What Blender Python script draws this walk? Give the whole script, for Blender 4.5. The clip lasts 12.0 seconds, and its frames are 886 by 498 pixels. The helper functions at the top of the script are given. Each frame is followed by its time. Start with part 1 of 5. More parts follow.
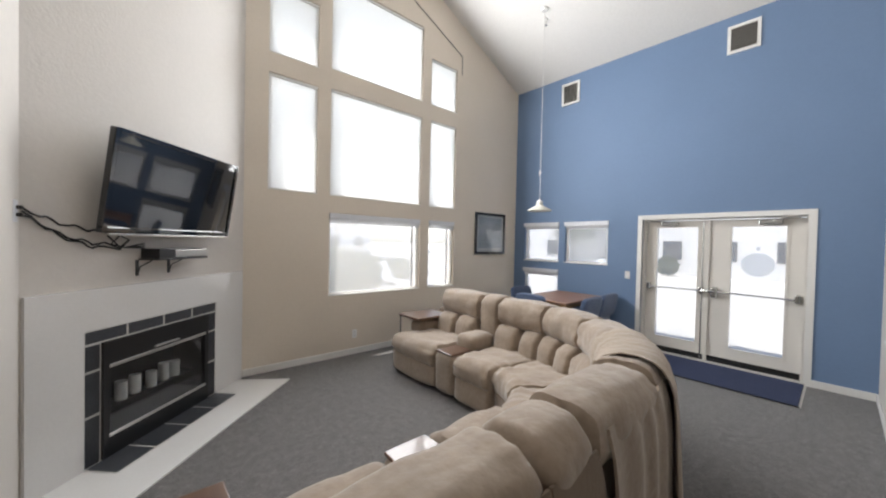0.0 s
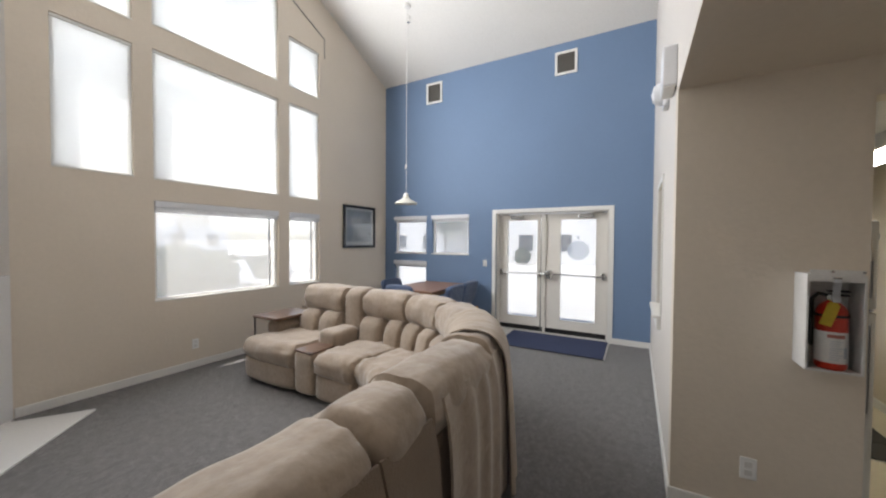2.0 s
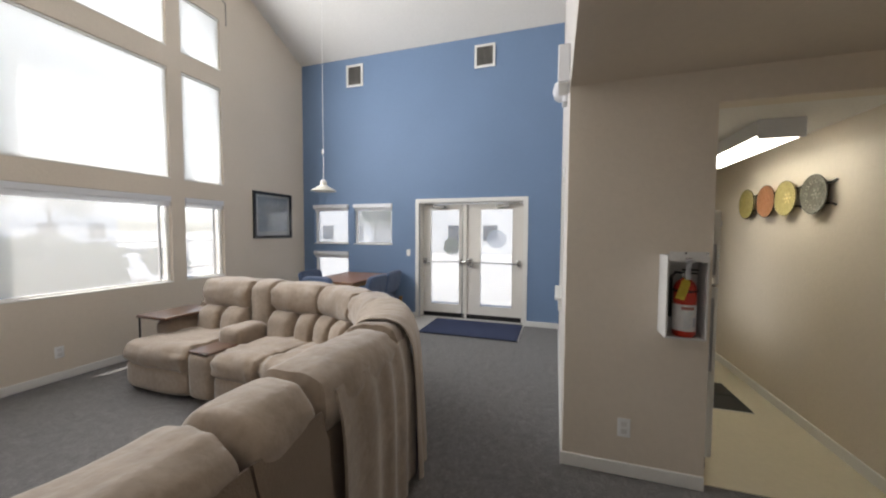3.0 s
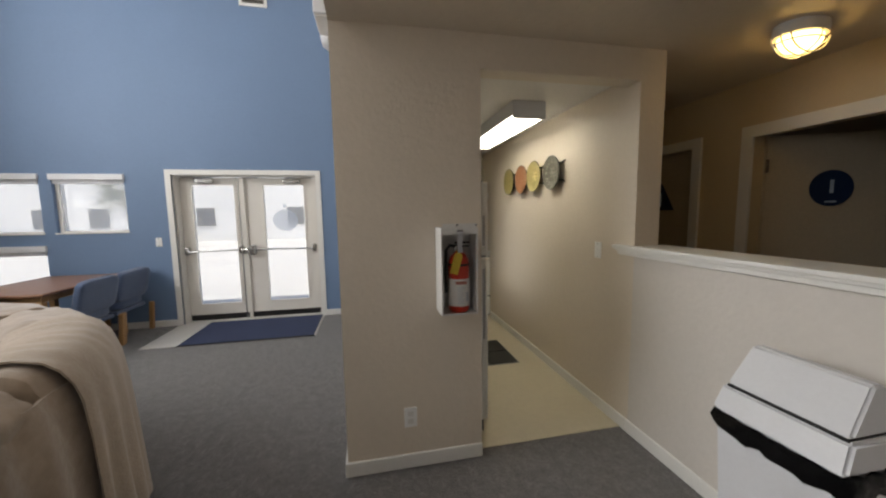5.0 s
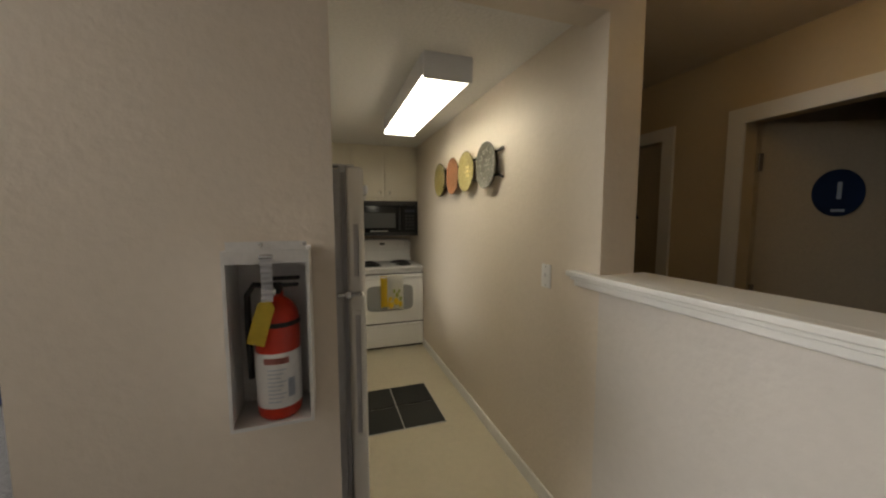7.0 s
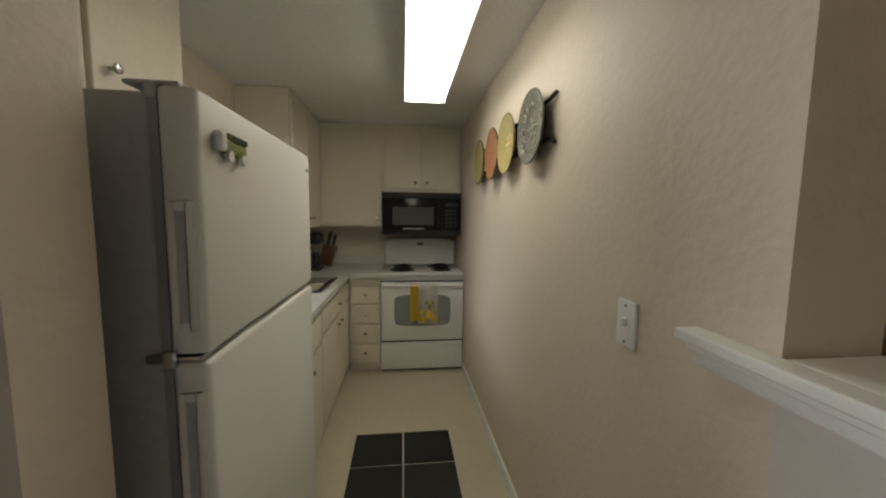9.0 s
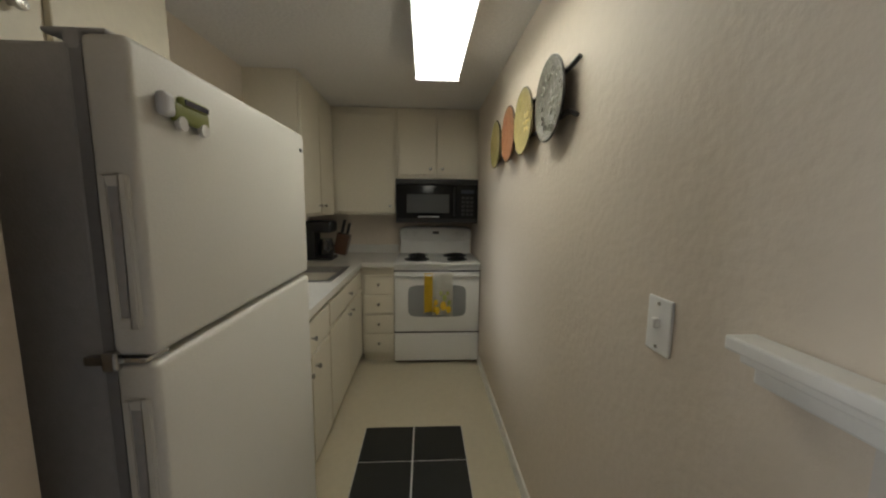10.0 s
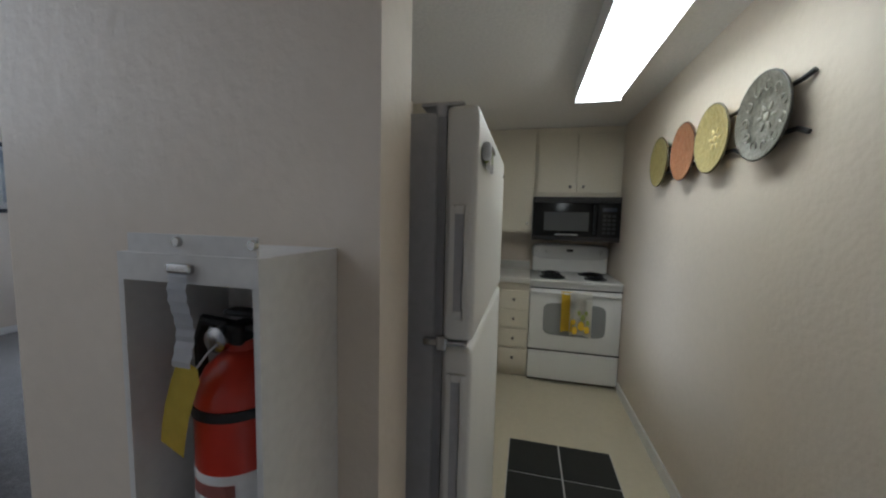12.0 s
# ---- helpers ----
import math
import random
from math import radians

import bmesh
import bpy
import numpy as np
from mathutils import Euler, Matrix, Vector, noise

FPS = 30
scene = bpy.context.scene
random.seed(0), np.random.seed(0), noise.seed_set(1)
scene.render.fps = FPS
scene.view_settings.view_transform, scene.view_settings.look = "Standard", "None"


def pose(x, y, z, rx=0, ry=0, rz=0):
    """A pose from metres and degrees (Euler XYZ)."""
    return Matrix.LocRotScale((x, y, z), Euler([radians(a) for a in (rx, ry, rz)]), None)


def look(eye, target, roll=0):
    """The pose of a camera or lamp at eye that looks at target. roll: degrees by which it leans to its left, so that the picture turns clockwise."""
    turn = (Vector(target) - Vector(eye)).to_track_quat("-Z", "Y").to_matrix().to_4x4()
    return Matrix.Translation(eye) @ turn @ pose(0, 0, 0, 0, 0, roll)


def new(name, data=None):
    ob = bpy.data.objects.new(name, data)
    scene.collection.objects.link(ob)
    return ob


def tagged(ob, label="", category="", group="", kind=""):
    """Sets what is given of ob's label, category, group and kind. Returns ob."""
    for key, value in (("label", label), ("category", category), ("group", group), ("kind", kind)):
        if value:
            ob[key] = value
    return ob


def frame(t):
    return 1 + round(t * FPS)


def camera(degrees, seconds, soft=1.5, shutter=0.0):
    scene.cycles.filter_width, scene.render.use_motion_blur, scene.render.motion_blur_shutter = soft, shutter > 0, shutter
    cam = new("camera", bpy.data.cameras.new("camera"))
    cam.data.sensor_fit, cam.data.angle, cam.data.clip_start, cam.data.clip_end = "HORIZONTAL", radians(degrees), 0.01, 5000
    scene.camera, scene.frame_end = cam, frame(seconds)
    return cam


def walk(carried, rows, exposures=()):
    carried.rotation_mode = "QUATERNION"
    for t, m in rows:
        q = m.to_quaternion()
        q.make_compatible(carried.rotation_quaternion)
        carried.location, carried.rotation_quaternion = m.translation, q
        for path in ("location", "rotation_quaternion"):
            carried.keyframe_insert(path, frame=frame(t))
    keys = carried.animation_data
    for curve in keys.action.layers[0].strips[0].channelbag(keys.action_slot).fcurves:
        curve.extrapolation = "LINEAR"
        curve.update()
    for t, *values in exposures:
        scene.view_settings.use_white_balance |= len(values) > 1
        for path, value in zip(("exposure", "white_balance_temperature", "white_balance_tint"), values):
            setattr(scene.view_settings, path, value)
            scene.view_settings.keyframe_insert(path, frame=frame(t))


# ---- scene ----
cam = camera(103.5, 12.0, 2.2)
PATH = [
    (0, (-0.035, 0.013, 1.561), (1.287, 1.513, 1.525), 1.3),
    (0.5, (-0.029, 0.017, 1.552), (1.418, 1.397, 1.5), 1.5),
    (1, (0.001, -0.005, 1.542), (1.551, 1.258, 1.485), 1.5),
    (1.5, (0.046, -0.061, 1.52), (1.706, 1.054, 1.469), 1.0),
    (2, (0.082, -0.107, 1.506), (1.831, 0.862, 1.459), 0.4),
    (2.5, (0.121, -0.156, 1.498), (1.954, 0.64, 1.424), 0.3),
    (3, (0.176, -0.234, 1.483), (2.077, 0.38, 1.386), 0.3),
    (3.2, (0.232, -0.279, 1.485), (2.157, 0.249, 1.371), 0.5),
    (4.8, (0.562, -0.413, 1.454), (2.525, -0.75, 1.269), -0.3),
    (5, (0.628, -0.464, 1.44), (2.576, -0.869, 1.234), -0.9),
    (5.5, (0.799, -0.641, 1.439), (2.707, -1.198, 1.222), -1.2),
    (6, (0.987, -0.816, 1.455), (2.897, -1.372, 1.253), -0.3),
    (6.5, (1.182, -0.942, 1.445), (3.083, -1.53, 1.243), -0.6),
    (7, (1.399, -1.047, 1.442), (3.288, -1.678, 1.263), -0.1),
    (7.2, (1.487, -1.092, 1.447), (3.373, -1.738, 1.278), -0.3),
    (8.8, (2.01, -1.469, 1.424), (3.983, -1.75, 1.258), 0.5),
    (9, (2.058, -1.512, 1.416), (4.036, -1.739, 1.227), 0.7),
    (9.5, (2.127, -1.561, 1.406), (4.108, -1.716, 1.18), 1.0),
    (10, (2.17, -1.576, 1.398), (4.152, -1.681, 1.149), 0.6),
    (10.5, (2.181, -1.548, 1.397), (4.165, -1.593, 1.15), 0.9),
    (11, (2.154, -1.499, 1.402), (4.141, -1.471, 1.17), 0.9),
    (11.5, (2.101, -1.405, 1.407), (4.081, -1.218, 1.19), 1.6),
    (12, (2.031, -1.272, 1.409), (3.968, -0.807, 1.237), 1.3),
]
EXPOSURES = [(0, 0.31, 6450, 10), (2.5, 0.24, 6500, 10), (5.5, 0.10, 6800, 10), (7.0, 0.08, 7050, 10), (9.5, -0.14, 6350, 8), (10.5, -0.17, 6200, 8), (12, -0.02, 5450, 8)]
walk(cam, [(t, look(eye, target, roll)) for t, eye, target, roll in PATH], EXPOSURES)

# ---- light ----
SUN_EL, SUN_AZ = radians(68), radians(-54)      # high sun, in through the gable windows
world = bpy.data.worlds.new("world")
scene.world = world
world.use_nodes = True
sky = world.node_tree.nodes.new("ShaderNodeTexSky")
sky.sky_type, sky.sun_disc, sky.sun_elevation, sky.sun_rotation = "NISHITA", False, SUN_EL, SUN_AZ
background = world.node_tree.nodes["Background"]
background.inputs["Strength"].default_value = 0.15
world.node_tree.links.new(sky.outputs[0], background.inputs[0])
sun = new("sun", bpy.data.lights.new("sun", "SUN"))
sun.data.energy, sun.data.angle, sun.data.color = 5.0, radians(0.6), (1.0, 0.96, 0.9)
sun_way = Vector((math.sin(SUN_AZ) * math.cos(SUN_EL), math.cos(SUN_AZ) * math.cos(SUN_EL), math.sin(SUN_EL)))
sun.matrix_world = look(sun_way * 60, (0, 0, 0))


def window_light(name, x, y, z, wide, high, target, watts):
    """Skylight that falls in through one window opening."""
    lamp = new(name, bpy.data.lights.new(name, "AREA"))
    lamp.data.shape, lamp.data.size, lamp.data.size_y, lamp.data.energy = "RECTANGLE", wide, high, watts
    lamp.data.color, lamp.data.spread = (0.98, 0.99, 1.0), radians(172)
    lamp.matrix_world = look((x, y, z), target)


UPPER = [(1.11, 1.69, 2.14, 3.49), (1.11, 1.69, 3.72, 4.50), (1.855, 3.345, 2.14, 3.52), (1.855, 3.345, 3.77, 4.92),
         (3.515, 4.08, 2.14, 3.53), (3.515, 4.08, 3.77, 4.50)]
SKYLIGHT, BACKLIGHT = 27.0, 5.5
for x0, x1, z0, z1 in UPPER:
    window_light("upper_window_daylight", (x0 + x1) / 2, 4.395, (z0 + z1) / 2, x1 - x0 - 0.06, z1 - z0 - 0.06,
                 ((x0 + x1) / 2, 0, (z0 + z1) / 2), SKYLIGHT * (x1 - x0) * (z1 - z0))
    window_light("shade_daylight", (x0 + x1) / 2, 4.75, (z0 + z1) / 2, x1 - x0 + 0.9, z1 - z0 + 0.9,
                 ((x0 + x1) / 2, 0, (z0 + z1) / 2), BACKLIGHT * (x1 - x0 + 0.7) * (z1 - z0 + 0.7))


# ---- materials ----
def material(name, color, rough=0.6, metal=0.0, big=(1.5, 0.06), fine=(60.0, 0.05), bump=0.0, bump_scale=80.0, stretch=(1, 1, 1), tint=None, sheen=0.0, coat=0.0, vary=0.0):
    """A surface with two scales of uneven colour and a fine relief, in metres."""
    m = bpy.data.materials.new(name)
    m.use_nodes = True
    nt = m.node_tree
    b = nt.nodes["Principled BSDF"]
    link = nt.links.new
    b.inputs["Roughness"].default_value, b.inputs["Metallic"].default_value = rough, metal
    b.inputs["Sheen Weight"].default_value, b.inputs["Coat Weight"].default_value = sheen, coat
    co = nt.nodes.new("ShaderNodeTexCoord")
    mp = nt.nodes.new("ShaderNodeMapping")
    mp.inputs["Scale"].default_value = stretch
    link(co.outputs["Object"], mp.inputs["Vector"])
    base = nt.nodes.new("ShaderNodeRGB")
    base.outputs[0].default_value = (*color, 1)
    tone = base.outputs[0]
    dark = tint if tint else tuple(c * 0.6 for c in color)
    for scale, amount in (big, fine):
        if amount <= 0:
            continue
        n = nt.nodes.new("ShaderNodeTexNoise")
        n.inputs["Scale"].default_value, n.inputs["Detail"].default_value = scale, 5
        link(mp.outputs[0], n.inputs["Vector"])
        ramp = nt.nodes.new("ShaderNodeMapRange")
        ramp.inputs["From Min"].default_value, ramp.inputs["From Max"].default_value = 0.35, 0.7
        ramp.inputs["To Max"].default_value = min(1.0, amount * 4)
        link(n.outputs["Fac"], ramp.inputs["Value"])
        mix = nt.nodes.new("ShaderNodeMix")
        mix.data_type = "RGBA"
        mix.inputs["B"].default_value = (0, 0, 0, 1)
        link(ramp.outputs[0], mix.inputs["Factor"])
        link(tone, mix.inputs[6])
        mix.inputs[7].default_value = (*dark, 1)
        tone = mix.outputs[2]
    if vary > 0:
        info = nt.nodes.new("ShaderNodeObjectInfo")
        hsv = nt.nodes.new("ShaderNodeHueSaturation")
        rng = nt.nodes.new("ShaderNodeMapRange")
        rng.inputs["To Min"].default_value, rng.inputs["To Max"].default_value = 1 - vary, 1 + vary
        link(info.outputs["Random"], rng.inputs["Value"])
        link(rng.outputs[0], hsv.inputs["Value"])
        link(tone, hsv.inputs["Color"])
        tone = hsv.outputs[0]
    link(tone, b.inputs["Base Color"])
    if bump > 0:
        n = nt.nodes.new("ShaderNodeTexNoise")
        n.inputs["Scale"].default_value, n.inputs["Detail"].default_value = bump_scale, 4
        link(mp.outputs[0], n.inputs["Vector"])
        bp = nt.nodes.new("ShaderNodeBump")
        bp.inputs["Strength"].default_value, bp.inputs["Distance"].default_value = bump, 0.01
        link(n.outputs["Fac"], bp.inputs["Height"])
        link(bp.outputs[0], b.inputs["Normal"])
    return m


def glow(name, color, strength):
    m = material(name, (0.9, 0.9, 0.88), 0.4)
    b = m.node_tree.nodes["Principled BSDF"]
    b.inputs["Emission Color"].default_value, b.inputs["Emission Strength"].default_value = (*color, 1), strength
    return m


def clear_glass(name, rough=0.0):
    m = bpy.data.materials.new(name)
    m.use_nodes = True
    b = m.node_tree.nodes["Principled BSDF"]
    b.inputs["Base Color"].default_value = (0.96, 0.98, 0.98, 1)
    b.inputs["Transmission Weight"].default_value, b.inputs["Roughness"].default_value, b.inputs["IOR"].default_value = 1.0, rough, 1.45
    return m


def hazy_glass(name, amount, tone):
    """A thin pane: mostly clear, with a translucent film; on windows it imitates glare."""
    m = bpy.data.materials.new(name)
    m.use_nodes = True
    nt = m.node_tree
    nt.nodes.clear()
    out, haze, gloss = nt.nodes.new("ShaderNodeOutputMaterial"), nt.nodes.new("ShaderNodeMixShader"), nt.nodes.new("ShaderNodeMixShader")
    see, veil, shine = nt.nodes.new("ShaderNodeBsdfTransparent"), nt.nodes.new("ShaderNodeBsdfTranslucent"), nt.nodes.new("ShaderNodeBsdfGlossy")
    shine.inputs["Roughness"].default_value = 0.02
    veil.inputs["Color"].default_value = (*tone, 1)
    haze.inputs[0].default_value, gloss.inputs[0].default_value = amount, 0.05
    for a, b in ((see.outputs[0], haze.inputs[1]), (veil.outputs[0], haze.inputs[2]), (haze.outputs[0], gloss.inputs[1]), (shine.outputs[0], gloss.inputs[2]), (gloss.outputs[0], out.inputs[0])):
        nt.links.new(a, b)
    return m


# The milky share of these panes stands in for glare that washes out the view.
GLARE_GLASS = hazy_glass("glare_window_glass", 0.27, (1.0, 0.97, 0.92))
DOOR_GLASS = hazy_glass("glare_door_glass", 0.20, (1.0, 0.95, 0.87))
WALL = material("beige_textured_paint", (0.71, 0.63, 0.53), 0.55, bump=0.2, bump_scale=46, big=(0.9, 0.03), fine=(30, 0.02))
# Restroom wall paint yellowed to carry the warm glow of the bulkhead lamp.
LAMPLIT_WALL = material("lamplit_wall_paint", (0.60, 0.49, 0.33), 0.55, bump=0.2, bump_scale=46, big=(0.9, 0.03), fine=(30, 0.02))
PALE_WALL = material("off_white_wall_paint", (0.66, 0.62, 0.575), 0.5, bump=0.16, bump_scale=46, big=(0.9, 0.03), fine=(30, 0.02))
BLUE = material("blue_wall_paint", (0.160, 0.243, 0.392), 0.6, bump=0.16, bump_scale=46, big=(0.8, 0.04), fine=(30, 0.02))
CEILING = material("white_ceiling_paint", (0.78, 0.76, 0.73), 0.8, bump=0.3, bump_scale=60, big=(1.0, 0.02))
TRIM = material("white_gloss_trim", (0.80, 0.79, 0.76), 0.35, big=(2, 0.03), fine=(90, 0.02))
CARPET = material("grey_loop_carpet", (0.205, 0.195, 0.192), 0.95, bump=1.0, bump_scale=120, big=(16, 0.22), fine=(48, 0.24), sheen=0.2, tint=(0.105, 0.099, 0.098))
VINYL = material("cream_sheet_vinyl", (0.62, 0.56, 0.42), 0.35, big=(1.3, 0.05), fine=(25, 0.03), bump=0.08, bump_scale=120)
ENTRY = material("pale_entry_tile", (0.66, 0.64, 0.60), 0.4, big=(2, 0.05), fine=(40, 0.05))
MAT_BLUE = material("navy_entrance_mat", (0.040, 0.055, 0.120), 0.95, bump=0.8, bump_scale=300, big=(3, 0.08), fine=(200, 0.12))
SURROUND = material("white_satin_surround", (0.78, 0.77, 0.755), 0.16, big=(1.5, 0.03), fine=(60, 0.02), bump=0.03, bump_scale=6, coat=0.4)
SLATE = material("black_slate_tile", (0.025, 0.027, 0.032), 0.35, big=(7, 0.12), fine=(50, 0.12), bump=0.2, bump_scale=40, vary=0.25, tint=(0.06, 0.065, 0.075))
GROUT = material("light_grout", (0.66, 0.65, 0.62), 0.9, fine=(120, 0.08))
BLACK = material("black_painted_metal", (0.012, 0.012, 0.013), 0.35, big=(4, 0.1), fine=(80, 0.05))
BRASS = material("brushed_steel_trim", (0.62, 0.60, 0.56), 0.28, 1.0, stretch=(1, 1, 20))
CHROME = material("worn_chrome", (0.55, 0.55, 0.54), 0.25, 1.0)
SCREEN = material("glossy_black_screen", (0.006, 0.007, 0.010), 0.06, big=(3, 0.02), fine=(20, 0.0), coat=1.0)
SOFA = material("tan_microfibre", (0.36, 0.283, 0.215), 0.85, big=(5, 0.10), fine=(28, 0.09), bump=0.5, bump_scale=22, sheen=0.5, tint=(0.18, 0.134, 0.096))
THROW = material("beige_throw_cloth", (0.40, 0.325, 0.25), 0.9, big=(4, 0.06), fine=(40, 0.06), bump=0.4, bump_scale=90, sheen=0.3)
# Sofa back darkened in colour for the shade on its side away from the windows.
SOFA_BACK = material("shaded_backing_cloth", (0.20, 0.140, 0.092), 0.9, big=(3, 0.08), fine=(150, 0.06), bump=0.4, bump_scale=150, sheen=0.3)
WALNUT = material("dark_walnut_wood", (0.14, 0.072, 0.042), 0.3, big=(6, 0.14), fine=(26, 0.12), stretch=(1, 9, 9), coat=0.3)
OAK = material("golden_oak_wood", (0.42, 0.235, 0.095), 0.45, big=(5, 0.1), fine=(30, 0.12), stretch=(9, 9, 1))
TABLETOP = material("reddish_laminate_top", (0.30, 0.155, 0.09), 0.35, big=(4, 0.1), fine=(40, 0.08), stretch=(1, 9, 1))
CHAIR_BLUE = material("blue_woven_upholstery", (0.075, 0.115, 0.215), 0.9, bump=0.6, bump_scale=260, big=(5, 0.08), fine=(180, 0.1), sheen=0.3)
DOOR_WHITE = material("cream_door_paint", (0.78, 0.75, 0.70), 0.4, big=(2, 0.04), fine=(70, 0.02))
GLASS = clear_glass("window_glass")
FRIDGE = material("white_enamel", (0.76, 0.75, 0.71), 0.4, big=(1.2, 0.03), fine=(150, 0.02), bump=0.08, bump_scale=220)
# This grey carries the shade on the refrigerator's sides and in its grips.
FRIDGE_SIDE = material("shade_grey_enamel", (0.46, 0.455, 0.465), 0.5, big=(1.2, 0.04), bump=0.12, bump_scale=220)
CABINET = material("cream_cabinet_paint", (0.74, 0.69, 0.57), 0.42, big=(2, 0.04), fine=(60, 0.03))
COUNTER = material("white_laminate_counter", (0.72, 0.70, 0.65), 0.3, big=(3, 0.04), fine=(120, 0.06))
STEEL = material("stainless_steel", (0.36, 0.36, 0.36), 0.28, 1.0, stretch=(20, 1, 1))
APPLIANCE = material("white_porcelain_enamel", (0.80, 0.80, 0.78), 0.22, big=(2, 0.02), fine=(60, 0.01))
OVEN_GLASS = material("grey_oven_window", (0.30, 0.31, 0.31), 0.15, fine=(300, 0.1))
COIL = material("black_burner_coil", (0.015, 0.015, 0.015), 0.55)
RED = material("red_cylinder_paint", (0.52, 0.032, 0.013), 0.3, big=(8, 0.06))
YELLOW = material("yellow_paper_tag", (0.75, 0.58, 0.07), 0.7, fine=(50, 0.08))
PAPER = material("white_paper", (0.75, 0.74, 0.72), 0.7, fine=(70, 0.05))
RUBBER = material("black_rubber", (0.012, 0.012, 0.012), 0.6)
OUTLET = material("bright_white_plate", (0.84, 0.84, 0.83), 0.3, big=(8, 0.02), fine=(80, 0.0))
PLASTIC = material("white_plastic", (0.72, 0.73, 0.76), 0.35, big=(4, 0.03), fine=(80, 0.02))
BAG = material("black_bin_bag", (0.010, 0.010, 0.011), 0.25, bump=0.8, bump_scale=18)
SIGN_BLUE = material("navy_sign_plastic", (0.012, 0.030, 0.095), 0.4)
PALE_BLUE = material("pale_blue_print", (0.45, 0.55, 0.70), 0.5)
CONCRETE = material("pale_concrete", (0.74, 0.72, 0.68), 0.9, big=(0.4, 0.08), fine=(20, 0.06), bump=0.3)
SIDING = material("pale_stucco", (0.82, 0.82, 0.82), 0.9, big=(0.5, 0.06), fine=(10, 0.05), bump=0.3, bump_scale=20)
ROOFING = material("grey_shingle", (0.16, 0.15, 0.15), 0.9, big=(1, 0.1), fine=(12, 0.2), bump=0.6, bump_scale=12)
DARK_GLASS = material("dark_far_pane", (0.05, 0.06, 0.08), 0.15)
LEAF = material("hedge_leaves", (0.06, 0.10, 0.035), 0.8, big=(3, 0.12), fine=(25, 0.2), vary=0.2)
BARK = material("brown_bark", (0.10, 0.07, 0.05), 0.9, bump=0.8, bump_scale=20)
TUBE = glow("fluorescent_diffuser", (1.0, 0.95, 0.80), 8.8)
BULB = glow("warm_lamp_glass", (1.0, 0.62, 0.18), 9.0)


# ---- building helpers ----
def mesh_of(bm, name, mat, smooth=False):
    data = bpy.data.meshes.new(name)
    bm.normal_update()
    bm.to_mesh(data)
    bm.free()
    for m in (mat if isinstance(mat, (list, tuple)) else [mat]):
        data.materials.append(m)
    if smooth:
        data.polygons.foreach_set("use_smooth", [True] * len(data.polygons))
        data.set_sharp_from_angle(angle=radians(40))
    return data


def part(name, bm, mat, parent=None, label="", smooth=False):
    ob = new(name, mesh_of(bm, name, mat, smooth))
    ob.parent = parent
    return tagged(ob, label)


def thing(name, x, y, z, label, category, rz=0.0, group="", kind=""):
    ob = new(name)
    ob.empty_display_size = 0.1
    ob.matrix_basis = pose(x, y, z, 0, 0, rz)
    return tagged(ob, label, category, group, kind)


def structure(name, bm, mat, label, category="wall", smooth=False):
    return tagged(part(name, bm, mat, None, label, smooth), "", category, "", "structure")


def box(bm, x0, x1, y0, y1, z0, z1, bevel=0.0, seg=2, m=None):
    """A block with optionally rounded edges added to bm."""
    if bevel > 0:
        tmp = bmesh.new()
        box(tmp, x0, x1, y0, y1, z0, z1)
        bmesh.ops.bevel(tmp, geom=tmp.edges[:], offset=min(bevel, 0.49 * min(abs(x1 - x0), abs(y1 - y0), abs(z1 - z0))), segments=seg, profile=0.5, affect="EDGES")
        add(bm, tmp, m)
        return bm
    v = [bm.verts.new((x, y, z)) for x in (x0, x1) for y in (y0, y1) for z in (z0, z1)]
    for f in ((0, 1, 3, 2), (4, 6, 7, 5), (0, 4, 5, 1), (2, 3, 7, 6), (0, 2, 6, 4), (1, 5, 7, 3)):
        bm.faces.new([v[i] for i in f])
    if m is not None:
        bmesh.ops.transform(bm, matrix=m, verts=v)
    return bm


def add(bm, other, m=None):
    if m is not None:
        other.transform(m)
    seen = {v: bm.verts.new(v.co) for v in other.verts}
    for f in other.faces:
        bm.faces.new([seen[v] for v in f.verts])
    other.free()
    return bm


def block(*a, **k):
    return box(bmesh.new(), *a, **k)


def lathe(profile, n=24, m=None, bm=None):
    """A turned shape from (radius, height) pairs."""
    out = bmesh.new()
    rings = []
    for r, z in profile:
        rings.append([out.verts.new((max(r, 1e-4) * math.cos(2 * math.pi * i / n), max(r, 1e-4) * math.sin(2 * math.pi * i / n), z)) for i in range(n)])
    for a, b in zip(rings, rings[1:]):
        for i in range(n):
            out.faces.new((a[i], a[(i + 1) % n], b[(i + 1) % n], b[i]))
    out.faces.new(list(reversed(rings[0])))
    out.faces.new(rings[-1])
    if m is not None:
        out.transform(m)
    return add(bm, out) if bm is not None else out


def rod(bm, points, r, n=8):
    """A round bar or cable through the points."""
    pts = [Vector(p) for p in points]
    rings = []
    for i, p in enumerate(pts):
        t = (pts[min(i + 1, len(pts) - 1)] - pts[max(i - 1, 0)]).normalized()
        a = t.orthogonal().normalized()
        if rings and abs(t.dot(last_a)) < 0.98:
            a = (last_a - t * t.dot(last_a)).normalized()
        last_a = a
        b = t.cross(a)
        rings.append([bm.verts.new(p + (a * math.cos(2 * math.pi * k / n) + b * math.sin(2 * math.pi * k / n)) * r) for k in range(n)])
    for u, w in zip(rings, rings[1:]):
        for k in range(n):
            bm.faces.new((u[k], u[(k + 1) % n], w[(k + 1) % n], w[k]))
    bm.faces.new(list(reversed(rings[0])))
    bm.faces.new(rings[-1])
    return bm


